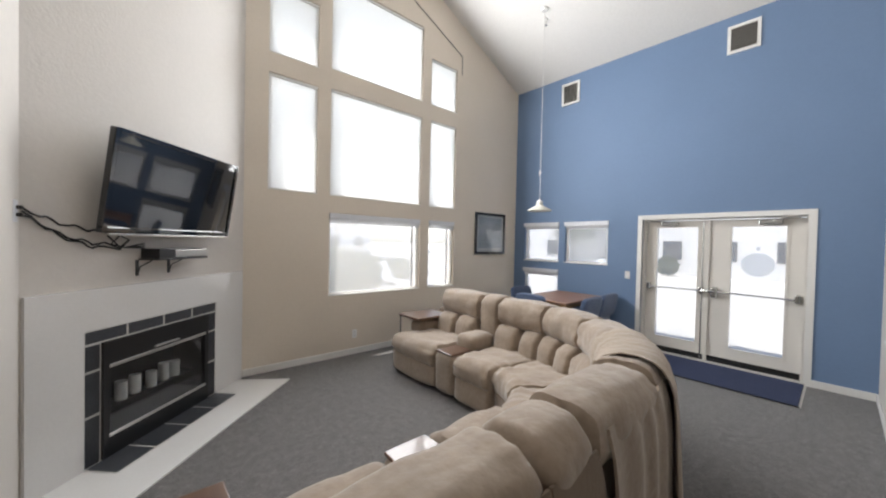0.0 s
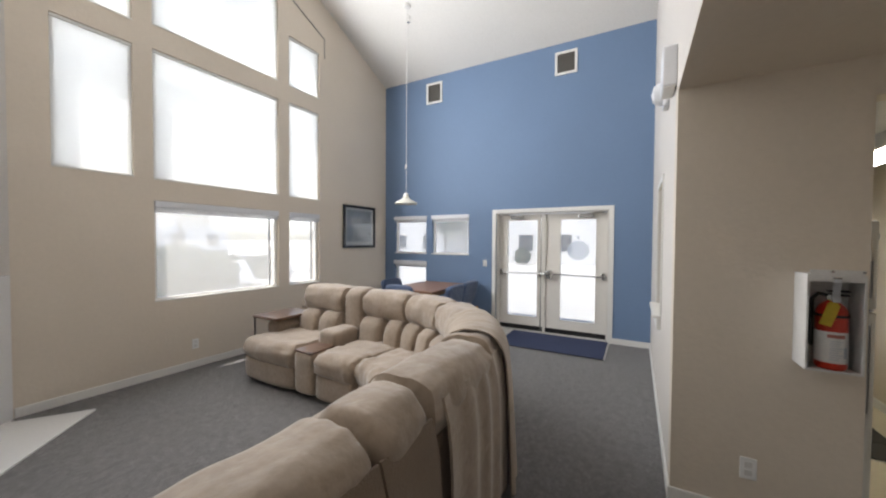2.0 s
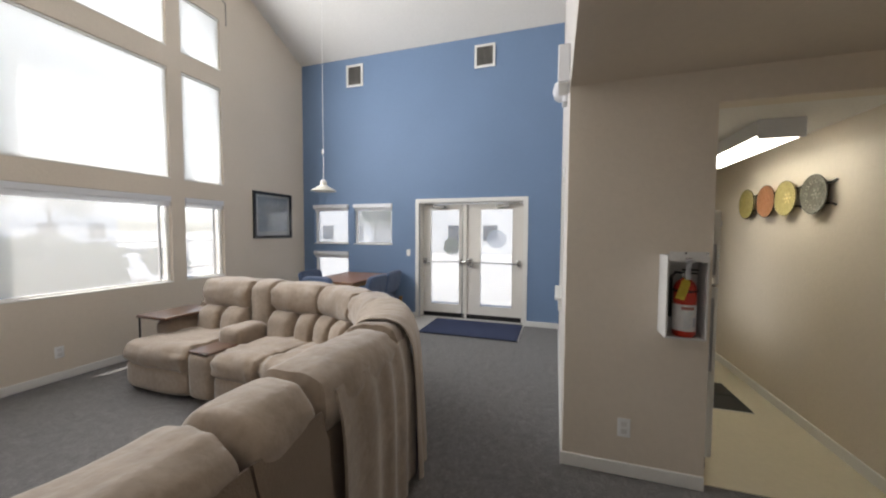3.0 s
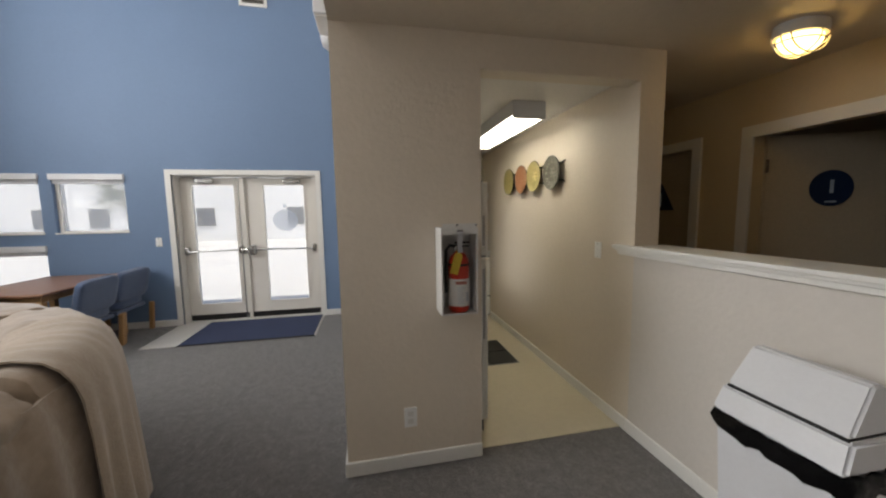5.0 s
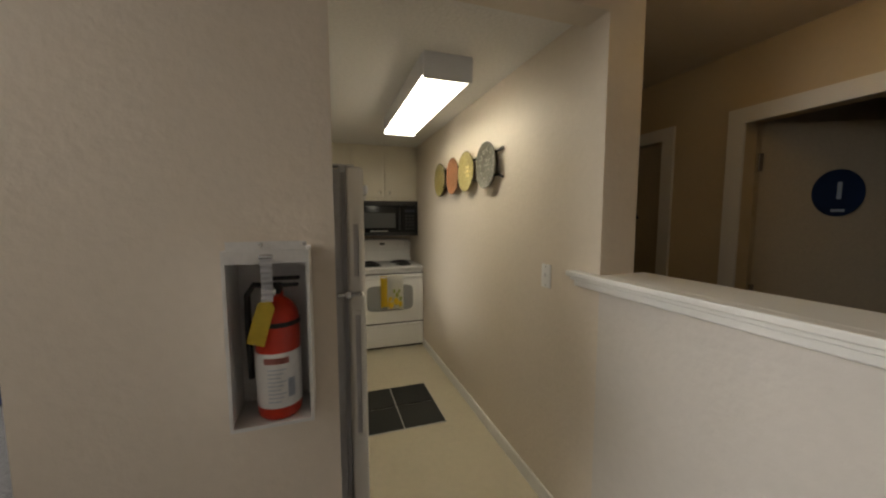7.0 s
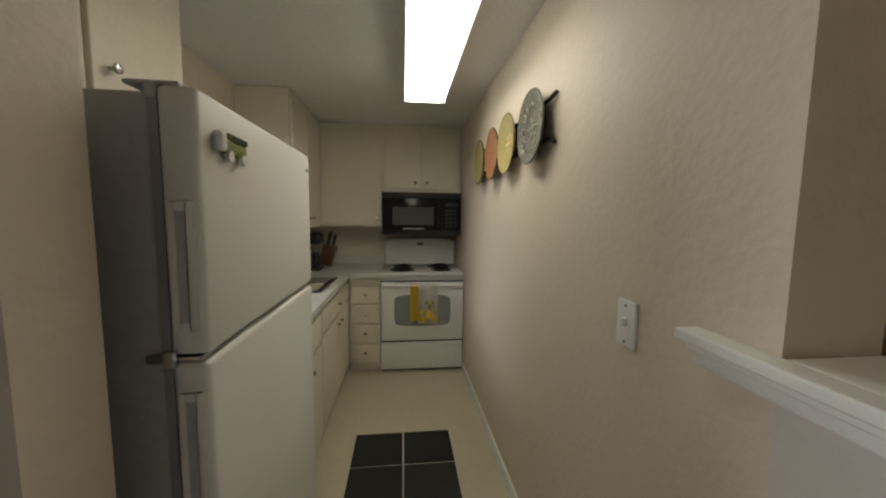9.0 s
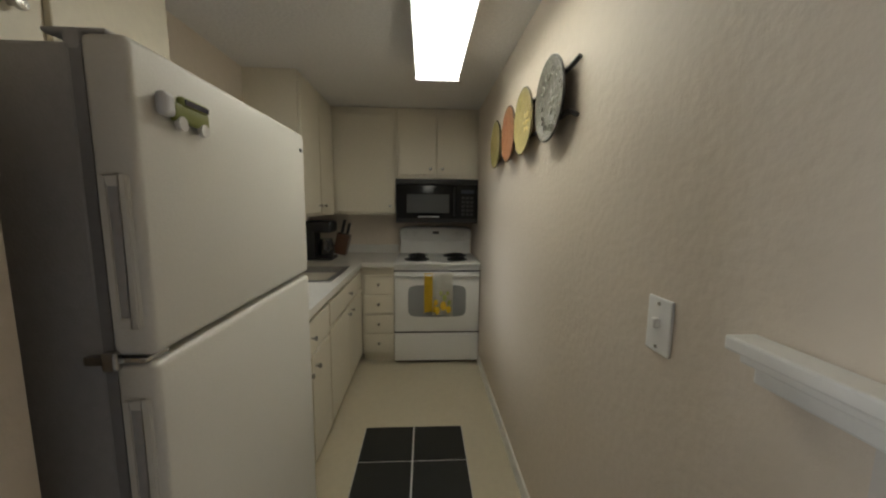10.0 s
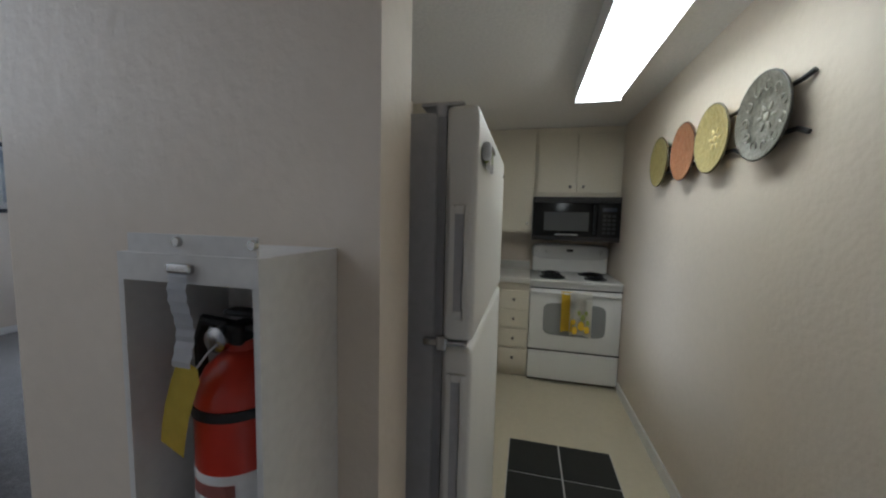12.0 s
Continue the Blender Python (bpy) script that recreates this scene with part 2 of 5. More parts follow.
def pillow(bm, size, place=None, n=10, k=4.0, wrinkle=0.0, seed=0.0, warp=None):
    """A puffed block: a cube rounded to a superellipsoid, with soft folds; warp maps each point to its place."""
    tmp = bmesh.new()
    bmesh.ops.create_cube(tmp, size=2)
    bmesh.ops.subdivide_edges(tmp, edges=tmp.edges[:], cuts=n - 1, use_grid_fill=True)
    for v in tmp.verts:
        p = v.co
        q = p / (abs(p.x) ** k + abs(p.y) ** k + abs(p.z) ** k) ** (1 / k)
        w = Vector((q.x * size[0] / 2, q.y * size[1] / 2, q.z * size[2] / 2))
        if wrinkle:
            s = Vector((w.x * 5 + seed, w.y * 9 + seed * 1.7, w.z * 9))
            w += q.normalized() * wrinkle * (noise.noise(s) + 0.6 * noise.noise(s * 2.3))
        v.co = warp(w) if warp else w
    if place is not None:
        tmp.transform(place)
    return add(bm, tmp)


def wall_cells(bm, axis, face, depth, u_cuts, z_cuts, holes, top=None):
    """A wall in the plane axis=face with openings (u0, u1, z0, z1); top(u) gives a sloping upper edge."""
    us = sorted(set(u_cuts) | {h[0] for h in holes} | {h[1] for h in holes})
    zs = sorted(set(z_cuts) | {h[2] for h in holes} | {h[3] for h in holes})
    for a, b in zip(us, us[1:]):
        run = None
        for c, d in list(zip(zs, zs[1:])) + [(None, None)]:
            solid = c is not None and not any(h[0] < (a + b) / 2 < h[1] and h[2] < (c + d) / 2 < h[3] for h in holes)
            if solid:
                run = (run[0], d) if run else (c, d)
                continue
            if run:
                lo, hi = run
                za, zb = (top(a), top(b)) if top and hi == zs[-1] else (hi, hi)
                co = [(u, w, z) for u, zt in ((a, za), (b, zb)) for w in (face, face + depth) for z in (lo, zt)]
                v = [bm.verts.new((p[0], p[1], p[2]) if axis == "y" else (p[1], p[0], p[2])) for p in co]
                for f in ((0, 1, 3, 2), (4, 6, 7, 5), (0, 4, 5, 1), (2, 3, 7, 6), (0, 2, 6, 4), (1, 5, 7, 3)):
                    bm.faces.new([v[i] for i in f])
                run = None
    bmesh.ops.remove_doubles(bm, verts=bm.verts[:], dist=1e-5)
    bmesh.ops.recalc_face_normals(bm, faces=bm.faces[:])
    return bm


# ---- the shell ----
WEST, EAST, NORTH, SOUTH, RIDGE_X = -0.52, 5.787, 4.405, -0.30, 2.635
EAVE, PITCH = 4.59, 0.45
LOW, KITCHEN_TOP = 2.38, 2.25
PIER = 2.49
SIDE, SIDE_BACK, KX = -2.06, -2.23, 5.745      # kitchen wall and half wall, kitchen end wall


def roof_z(x):
    return EAVE + PITCH * ((EAST - RIDGE_X) - abs(x - RIDGE_X))


structure("floor", block(WEST - 0.2, EAST + 0.2, -3.7, NORTH + 0.2, -0.08, 0.0), CARPET, "worn grey loop-pile carpet across the lounge", "floor")
structure("floor_kitchen", block(2.545, EAST + 0.08, SIDE - 0.02, -0.40, 0.0, 0.006), VINYL, "cream sheet vinyl floor in the narrow kitchen", "floor")
structure("floor_entry", block(4.92, EAST + 0.16, 0.22, 2.06, 0.0, 0.006), ENTRY, "pale tile strip inside the entrance doors", "floor")

LOWER = [(1.855, 3.345, 0.825, 1.92), (3.515, 4.08, 0.825, 1.92)]
structure("wall_north", wall_cells(bmesh.new(), "y", NORTH, 0.18, [WEST - 0.2, RIDGE_X, EAST + 0.18], [0.0, 5.0], UPPER + LOWER, roof_z), WALL, "tall beige gable wall with a grid of windows")
BLUE_WINDOWS = [(3.42, 4.16, 1.25, 1.97), (2.53, 3.29, 1.25, 1.97), (3.42, 4.16, 0.42, 1.10)]
DOORWAY = (0.25, 2.01, -0.08, 1.98)
structure("wall_east", wall_cells(bmesh.new(), "x", EAST, 0.18, [SOUTH, NORTH], [-0.08, EAVE + 0.05], BLUE_WINDOWS + [DOORWAY]), BLUE, "high blue painted entrance wall")
structure("wall_kitchen_end", block(KX, EAST + 0.26, -3.7, SOUTH - 0.12, -0.08, EAVE + 0.05), WALL, "beige end wall of the kitchen")
structure("wall_west", block(WEST - 0.18, WEST, -3.7, NORTH, -0.08, EAVE), PALE_WALL, "plain off-white side wall by the fireplace")
PASS = (3.57, 4.25, 0.86, 2.03)
structure("wall_south", wall_cells(bmesh.new(), "y", SOUTH - 0.06, 0.06, [PIER + 0.125, EAST + 0.08], [0.0, LOW], [PASS]), PALE_WALL, "off-white wall between lounge and kitchen with a serving hatch")
structure("wall_kitchen_north", wall_cells(bmesh.new(), "y", SOUTH - 0.12, 0.06, [PIER + 0.125, EAST + 0.08], [0.0, LOW], [PASS]), WALL, "beige kitchen wall behind the cabinets")
structure("wall_south_upper", wall_cells(bmesh.new(), "y", SOUTH - 0.12, 0.12, [WEST, RIDGE_X, EAST], [LOW, EAVE], [], roof_z), PALE_WALL, "off-white upper wall over the low ceiling")
bm = bmesh.new()
wall_cells(bm, "x", PIER, 0.125, [SIDE_BACK, SOUTH], [0.0, LOW], [(SIDE, -1.07, 0.0, 2.2)])
structure("wall_kitchen_front", bm, WALL, "beige textured wall with the kitchen opening")
structure("wall_kitchen_side", block(PIER + 0.125, EAST + 0.08, SIDE_BACK, SIDE, 0.0, LOW), WALL, "beige wall along the kitchen")
# Off-white instead of beige puts the cooler daylight into this wall's colour.
structure("half_wall", block(WEST, PIER, SIDE_BACK, SIDE, 0.0, 1.155), PALE_WALL, "half-height partition wall, toned for the daylight on it")
bm = bmesh.new()
for x1, y0, y1, grow in ((2.484, SIDE_BACK - 0.05, SIDE + 0.002, 1), (2.635, SIDE + 0.002, SIDE + 0.05, 0)):
    box(bm, WEST, x1, y0, y1, 1.196, 1.218, 0.004)
    box(bm, WEST, x1 - 0.012 * (1 - grow), y0 + 0.014 * grow, y1 - 0.014 * (1 - grow), 1.180, 1.197, 0.004)
    box(bm, WEST, x1 - 0.024 * (1 - grow), y0 + 0.026 * grow, y1 - 0.026 * (1 - grow), 1.155, 1.181, 0.004)
structure("trim_half_wall", bm, TRIM, "white moulded cap on the half wall", "trim")
REST_1, REST_2 = (1.94, 2.775, 0.0, 1.975), (3.26, 4.09, 0.0, 1.975)
structure("wall_restrooms", wall_cells(bmesh.new(), "y", -3.415, 0.12, [WEST, EAST + 0.08], [0.0, LOW], [REST_1, REST_2]), LAMPLIT_WALL, "beige wall with two restroom doors")
structure("wall_restroom_back", block(WEST, EAST, -5.6, -5.48, -0.08, LOW), WALL, "dim back wall of the unlit restroom")
structure("wall_restroom_side", block(WEST - 0.18, WEST, -5.6, -3.7, -0.08, LOW), WALL, "side wall of the unlit restroom")
structure("wall_restroom_middle", block(3.0, 3.1, -5.48, -3.415, 0.0, LOW), WALL, "wall between the two restrooms")
structure("wall_restroom_end", block(EAST, EAST + 0.18, -5.6, -3.7, -0.08, LOW), WALL, "far wall of the unlit restroom")
structure("floor_restroom", block(WEST - 0.2, EAST + 0.2, -5.6, -3.7, -0.08, 0.0), VINYL, "restroom floor in the dark", "floor")

bm = bmesh.new()
for x0, x1 in ((WEST - 0.18, RIDGE_X), (RIDGE_X, EAST + 0.18)):
    v = [bm.verts.new((x, y, roof_z(x) + dz)) for x in (x0, x1) for y in (SOUTH - 0.12, NORTH + 0.18) for dz in (0, 0.2)]
    for f in ((0, 1, 3, 2), (4, 6, 7, 5), (0, 4, 5, 1), (2, 3, 7, 6), (0, 2, 6, 4), (1, 5, 7, 3)):
        bm.faces.new([v[i] for i in f])
bmesh.ops.recalc_face_normals(bm, faces=bm.faces[:])
structure("ceiling", bm, CEILING, "white vaulted ceiling under the gable", "ceiling")
bm = block(WEST - 0.18, 2.5, -5.6, SOUTH - 0.12, LOW, LOW + 0.15)
box(bm, 2.5, EAST + 0.18, -5.6, SIDE, LOW, LOW + 0.15)
structure("ceiling_low", bm, WALL, "low beige ceiling over the passage", "ceiling")
structure("soffit", block(WEST, 2.5, SOUTH - 0.12, SOUTH, LOW - 0.006, LOW - 0.001), WALL, "beige underside of the upper wall", "ceiling")
structure("ceiling_kitchen", block(2.61, EAST + 0.08, SIDE, -0.42, KITCHEN_TOP, KITCHEN_TOP + 0.14), CEILING, "low white kitchen ceiling", "ceiling")


def baseboard(name, x0, x1, y0, y1):
    bm = block(x0, x1, y0, y1, 0.0, 0.085, 0.006)
    structure(name, bm, TRIM, "white painted baseboard", "baseboard")


T = 0.014
baseboard("baseboard", 0.87, EAST, NORTH - T, NORTH)
baseboard("baseboard", EAST - T, EAST, 2.075, NORTH - T)
baseboard("baseboard", EAST - T, EAST, SOUTH + T, 0.185)
baseboard("baseboard", PIER, EAST, SOUTH, SOUTH + T)
baseboard("baseboard", PIER - T, PIER, -1.07, SOUTH + T)
baseboard("baseboard", WEST, 2.5, SIDE, SIDE + T)
baseboard("baseboard", 2.5, 5.10, SIDE, SIDE + T)
baseboard("baseboard", WEST, WEST + T, SOUTH, 2.7)
# ---- diagonal fireplace wall ----
CORNER = Matrix.Translation((0.865, NORTH, 0)) @ Matrix.Rotation(radians(225), 4, "Z")   # x along the wall towards the west, y into the room


def placed(bm, m=CORNER):
    bm.transform(m)
    return bm


structure("wall_fireplace", placed(wall_cells(bmesh.new(), "y", -0.12, 0.12, [-0.02, 1.96], [0.0, EAVE + 0.6], [(0.59, 1.495, 0.14, 0.69)])), PALE_WALL, "off-white diagonal chimney wall across the corner")
bm = bmesh.new()
wall_cells(bm, "y", 0.0, 0.022, [0.03, 1.95], [0.0, 1.2], [(0.44, 1.64, 0.0, 0.925)])
structure("trim_fireplace", placed(bm), SURROUND, "smooth white painted fireplace surround", "trim")
bm = bmesh.new()
v = [bm.verts.new(p) for p in ((0.10, 0.0, 0.014), (1.96, 0.0, 0.014), (1.96, 0.56, 0.014), (0.0, 0.56, 0.014))]
f = bm.faces.new(v)
w = bmesh.ops.extrude_face_region(bm, geom=[f])
bmesh.ops.translate(bm, verts=[e for e in w["geom"] if isinstance(e, bmesh.types.BMVert)], vec=(0, 0, -0.012))
bmesh.ops.recalc_face_normals(bm, faces=bm.faces[:])
hearth = structure("hearth", placed(bm), SURROUND, "low white hearth slab on the carpet", "hearth")

fireplace = thing("fireplace", 0, 0, 0, "black gas fireplace with slate tiles and white candles inside", "fireplace")
fireplace.matrix_basis = CORNER
bm = bmesh.new()
wall_cells(bm, "y", 0.002, 0.014, [0.44, 1.64], [0.0, 0.925], [(0.555, 1.53, 0.015, 0.83)])
part("grout_bed", bm, GROUT, fireplace, "pale grout between the tiles")
bm = block(0.44, 1.64, 0.02, 0.25, 0.015, 0.018)
part("hearth_grout", bm, GROUT, fireplace)
face_tile = mesh_of(block(-0.5, 0.5, 0, 0.012, -0.5, 0.5, 0.004, 1), "tile", SLATE)
def tile(x0, x1, z0, z1):
    ob = new("tile", face_tile)
    ob.parent = fireplace
    ob.matrix_basis = Matrix.Translation(((x0 + x1) / 2, 0.0055, (z0 + z1) / 2)) @ Matrix.Diagonal((x1 - x0 - 0.015, 1, z1 - z0 - 0.015, 1))
top_cuts = (0.44, 0.74, 1.035, 1.345, 1.64)
for a, b in zip(top_cuts, top_cuts[1:]):
    tile(a, b, 0.832, 0.925)
for a, b in zip((0.01, 0.35, 0.65), (0.35, 0.65, 0.832)):
    tile(0.44, 0.553, a, b)
    tile(1.532, 1.64, a, b)
flat_tile = mesh_of(block(-0.5, 0.5, -0.5, 0.5, 0, 0.008, 0.003, 1), "tile", SLATE)
for a, b in ((0.44, 0.74), (0.74, 1.035), (1.035, 1.345), (1.345, 1.64)):
    ob = new("tile", flat_tile)
    ob.parent = fireplace
    ob.matrix_basis = Matrix.Translation(((a + b) / 2, 0.135, 0.0125)) @ Matrix.Diagonal((b - a - 0.017, 0.216, 1, 1))
bm = bmesh.new()
wall_cells(bm, "y", 0.004, 0.03, [0.557, 1.528], [0.02, 0.828], [(0.60, 1.485, 0.17, 0.665)])
part("metal_front", bm, BLACK, fireplace, "black metal fireplace face")
bm = bmesh.new()
box(bm, 0.592, 1.493, -0.30, -0.28, 0.142, 0.688)
box(bm, 0.592, 1.493, -0.28, 0.0, 0.142, 0.155)
box(bm, 0.592, 1.493, -0.28, 0.0, 0.676, 0.688)
box(bm, 0.592, 0.60, -0.28, 0.0, 0.155, 0.676)
box(bm, 1.485, 1.493, -0.28, 0.0, 0.155, 0.676)
part("firebox", bm, BLACK, fireplace, "dark firebox behind the glass")
for z in (0.17, 0.655):
    part("trim_bar", block(0.595, 1.49, 0.03, 0.042, z - 0.012, z + 0.012, 0.004), BRASS, fireplace, "bright steel trim bar")
part("handle", block(0.92, 1.15, 0.042, 0.06, 0.685, 0.70, 0.005), BRASS, fireplace, "bright steel pull handle")
part("glass_door", block(0.60, 1.485, 0.016, 0.022, 0.18, 0.645), GLASS, fireplace, "clear glass fireplace door")
for k, (u, h, dy) in enumerate(((0.83, 0.130, -0.07), (0.93, 0.145, -0.08), (1.07, 0.125, -0.06), (1.19, 0.14, -0.08), (1.31, 0.135, -0.07))):
    candle = thing("candle", 0, 0, 0, "white pillar candle standing inside the fireplace", "candle", group="candles in the fireplace")
    candle.matrix_basis = CORNER @ pose(u, dy, 0.34)
    part("wax", lathe([(0.0, 0), (0.036, 0), (0.038, 0.01), (0.038, h), (0.029, h - 0.006), (0.0, h - 0.01)], 20), PAPER, candle, smooth=True)
    part("wick", rod(bmesh.new(), [(0, 0, h - 0.01), (0.002, 0, h + 0.012)], 0.002, 6), BLACK, candle)
part("candle_rack", block(0.66, 1.43, -0.17, -0.03, 0.325, 0.338, 0.003), BLACK, fireplace, "black metal rack")

# ---- television on its bracket ----
TVM = CORNER @ pose(1.03, 0.155, 1.92, 0, 0, 0) @ pose(0, 0, 0, -8.5, 0, 0)
tv = thing("television", 0, 0, 0, "flat black television on a tilting wall mount", "television")
tv.matrix_basis = TVM
bm = bmesh.new()
wall_cells(bm, "y", -0.02, 0.045, [-0.605, 0.605], [-0.345, 0.345], [(-0.575, 0.575, -0.305, 0.318)])
bmesh.ops.bevel(bm, geom=[e for e in bm.edges if e.is_manifold and e.calc_face_angle(0) > 1], offset=0.004, segments=1, affect="EDGES")
part("bezel", bm, SCREEN, tv, "glossy black bezel")
part("screen", block(-0.58, 0.58, 0.005, 0.014, -0.31, 0.322), SCREEN, tv, "dark reflecting glass screen")
part("back_shell", block(-0.55, 0.55, -0.06, -0.021, -0.30, 0.30, 0.02), BLACK, tv)
part("speaker_strip", block(-0.56, 0.56, 0.0, 0.03, -0.362, -0.346, 0.005), BRASS, tv, "silver lower edge strip")
part("mount_plate", block(-0.12, 0.12, -0.12, -0.061, -0.16, 0.16, 0.01), BLACK, tv)
shelf = thing("wall_shelf", 0, 0, 0, "small black bracket shelf under the television", "shelf")
shelf.matrix_basis = CORNER @ pose(1.0, 0.0, 1.39)
part("shelf_board", block(-0.25, 0.25, 0.002, 0.17, -0.012, 0.0, 0.003), BLACK, shelf)
for u in (-0.02, 0.26):
    bm = bmesh.new()
    box(bm, u - 0.012, u + 0.012, 0.001, 0.006, -0.13, -0.012)
    rod(bm, [(u, 0.006, -0.12), (u, 0.03, -0.06), (u, 0.12, -0.014)], 0.005, 6)
    part("bracket", bm, BLACK, shelf)
media = thing("media_box", 0, 0, 0, "flat black media player box with a silver front", "media player")
media.matrix_basis = CORNER @ pose(1.0, 0.09, 1.3905)
part("casing", block(-0.24, 0.24, -0.08, 0.075, 0.0, 0.075, 0.005), BLACK, media)
part("front_panel", block(-0.235, 0.10, 0.076, 0.08, 0.008, 0.066, 0.002), BRASS, media, "pale silver front panel")
cables = thing("tv_cables", 0, 0, 0, "loose black cables hanging across the chimney wall", "cable")
cables.matrix_basis = CORNER
for dz, sag in ((0.0, 0.16), (0.035, 0.11), (0.015, 0.20)):
    pts = [(1.955 - 0.45 * k / 12, 0.012 + 0.01 * math.sin(k), 1.66 + dz - sag * math.sin(math.pi * 0.5 * k / 12) + 0.012 * math.sin(k * 1.7 + dz * 60)) for k in range(13)]
    pts += [(1.42, 0.03, 1.50 - sag * 0.2), (1.36, 0.04, 1.53), (1.44, 0.05, 1.56), (1.50, 0.05, 1.50), (1.40, 0.05, 1.475), (1.25, 0.05, 1.47 + dz)]
    part("cable", rod(bmesh.new(), pts, 0.006, 6), RUBBER, cables)
plate = thing("cable_outlet", 0, 0, 0, "white wall plate with black cables plugged in", "outlet")
plate.matrix_basis = pose(WEST, 2.93, 1.68, 0, 0, 0)
part("cover", block(0.0, 0.006, -0.04, 0.04, -0.06, 0.06, 0.003), PLASTIC, plate)
for dz in (-0.02, 0.02):
    part("plug", block(0.006, 0.03, -0.012, 0.012, dz - 0.01, dz + 0.01, 0.003), RUBBER, plate)


# ---- windows ----
def window(name, axis, face, u0, u1, z0, z1, blind=0.0, sheer=False, casing=0.0, bar=False):
    """A white framed pane in an opening; axis is the wall's normal. blind: height of a raised blind; sheer: a drawn translucent shade."""
    def put(a, b, c, d, e, g, bevel=0.0):
        return block(a, b, face + c, face + d, e, g, bevel) if axis == "y" else block(face + c, face + d, a, b, e, g, bevel)
    win = thing(name, 0, 0, 0, "white framed window with bright daylight behind", "window", kind="structure")
    t, d0, d1 = 0.035, 0.05, 0.11
    bm = put(u0, u0 + t, d0, d1, z0, z1)
    for a, b, c, d in ((u1 - t, u1, z0, z1), (u0 + t, u1 - t, z0, z0 + t), (u0 + t, u1 - t, z1 - t, z1)):
        add(bm, put(a, b, d0, d1, c, d))
    part("window_frame", bm, TRIM, win)
    pane = part("pane", put(u0 + t, u1 - t, 0.078, 0.084, z0 + t, z1 - t), GLASS if sheer else GLARE_GLASS, win)
    pane.visible_shadow = False
    if bar:
        part("mullion", put(u1 - 0.115, u1 - 0.10, 0.06, 0.10, z0 + t, z1 - t), bpy.data.materials["shade_grey_enamel"], win)
    if sheer:
        part("shade", put(u0 + 0.004, u1 - 0.004, 0.030, 0.032, z0 + 0.004, z1 - 0.004), SHEER, win, "drawn translucent white shade")
        part("head_rail", put(u0 + 0.003, u1 - 0.003, 0.01, 0.045, z1 - 0.03, z1 - 0.003, 0.004), TRIM, win)
    if blind:
        lift = -0.02 if casing else 0.0
        wide = 0.01 if casing else -0.005
        part("valance", put(u0 - wide, u1 + wide, lift - 0.012, lift + 0.045, z1 - blind * 0.55, z1 + (0.012 if casing else -0.004), 0.006), PLASTIC, win, "white blind valance")
        n = 6
        for k in range(n):
            z = z1 - blind * 0.55 - (k + 0.5) * blind * 0.45 / n
            part("slat", put(u0 + 0.01, u1 - 0.01, 0.0, 0.045, z - 0.0035, z + 0.0025), PLASTIC, win)
    sill = 0.02 if casing else 0.004
    part("window_sill", put(u0 - (0.01 if casing else 0.0), u1 + (0.01 if casing else 0.0), -sill, 0.05, z0 - 0.0, z0 + 0.016, 0.004), TRIM, win)
    return win


SHEER = bpy.data.materials.new("sheer_white_shade")
SHEER.use_nodes = True
nt = SHEER.node_tree
nt.nodes.clear()
out = nt.nodes.new("ShaderNodeOutputMaterial")
mix = nt.nodes.new("ShaderNodeMixShader")
mix.inputs[0].default_value = 0.30
tr, df = nt.nodes.new("ShaderNodeBsdfTranslucent"), nt.nodes.new("ShaderNodeBsdfDiffuse")
tr.inputs[0].default_value, df.inputs[0].default_value = (0.92, 0.92, 0.92, 1), (0.85, 0.85, 0.84, 1)
nt.links.new(tr.outputs[0], mix.inputs[1])
nt.links.new(df.outputs[0], mix.inputs[2])
nt.links.new(mix.outputs[0], out.inputs[0])

for i, (x0, x1, z0, z1) in enumerate(UPPER):
    window("window_%d" % (i + 1), "y", NORTH, x0, x1, z0, z1, sheer=True)
window("window_7", "y", NORTH, *LOWER[0], blind=0.13, bar=True)
window("window_8", "y", NORTH, *LOWER[1], blind=0.13, bar=True)
for i, hole in enumerate(BLUE_WINDOWS):
    window("window_%d" % (i + 9), "x", EAST, *hole, blind=0.11, casing=1)

cord = thing("wall_conduit", 0, 0, 0, "thin grey cable raceway up the gable wall", "cable")
part("raceway", rod(bmesh.new(), [(4.18, NORTH - 0.008, 4.46), (4.18, NORTH - 0.008, 4.77), (3.9, NORTH - 0.008, 4.90), (3.14, NORTH - 0.008, 5.25), (2.64, NORTH - 0.008, 5.48)], 0.009, 6), material("taupe_paint", (0.40, 0.37, 0.33), 0.6), cord)

# ---- entrance doors ----
structure("door_frame", wall_cells(bmesh.new(), "x", EAST - 0.014, 0.04, [0.185, 2.075], [0.0, 2.045], [(0.25, 2.01, 0.0, 1.98)]), TRIM, "white casing round the entrance doors", "door frame")
bm = bmesh.new()
wall_cells(bm, "x", EAST + 0.03, 0.145, [0.235, 2.025], [0.0, 2.0], [(0.27, 1.99, 0.0, 1.965)])
structure("door_jamb", bm, DOOR_WHITE, "cream painted door jamb", "door frame")
DX = 5.93


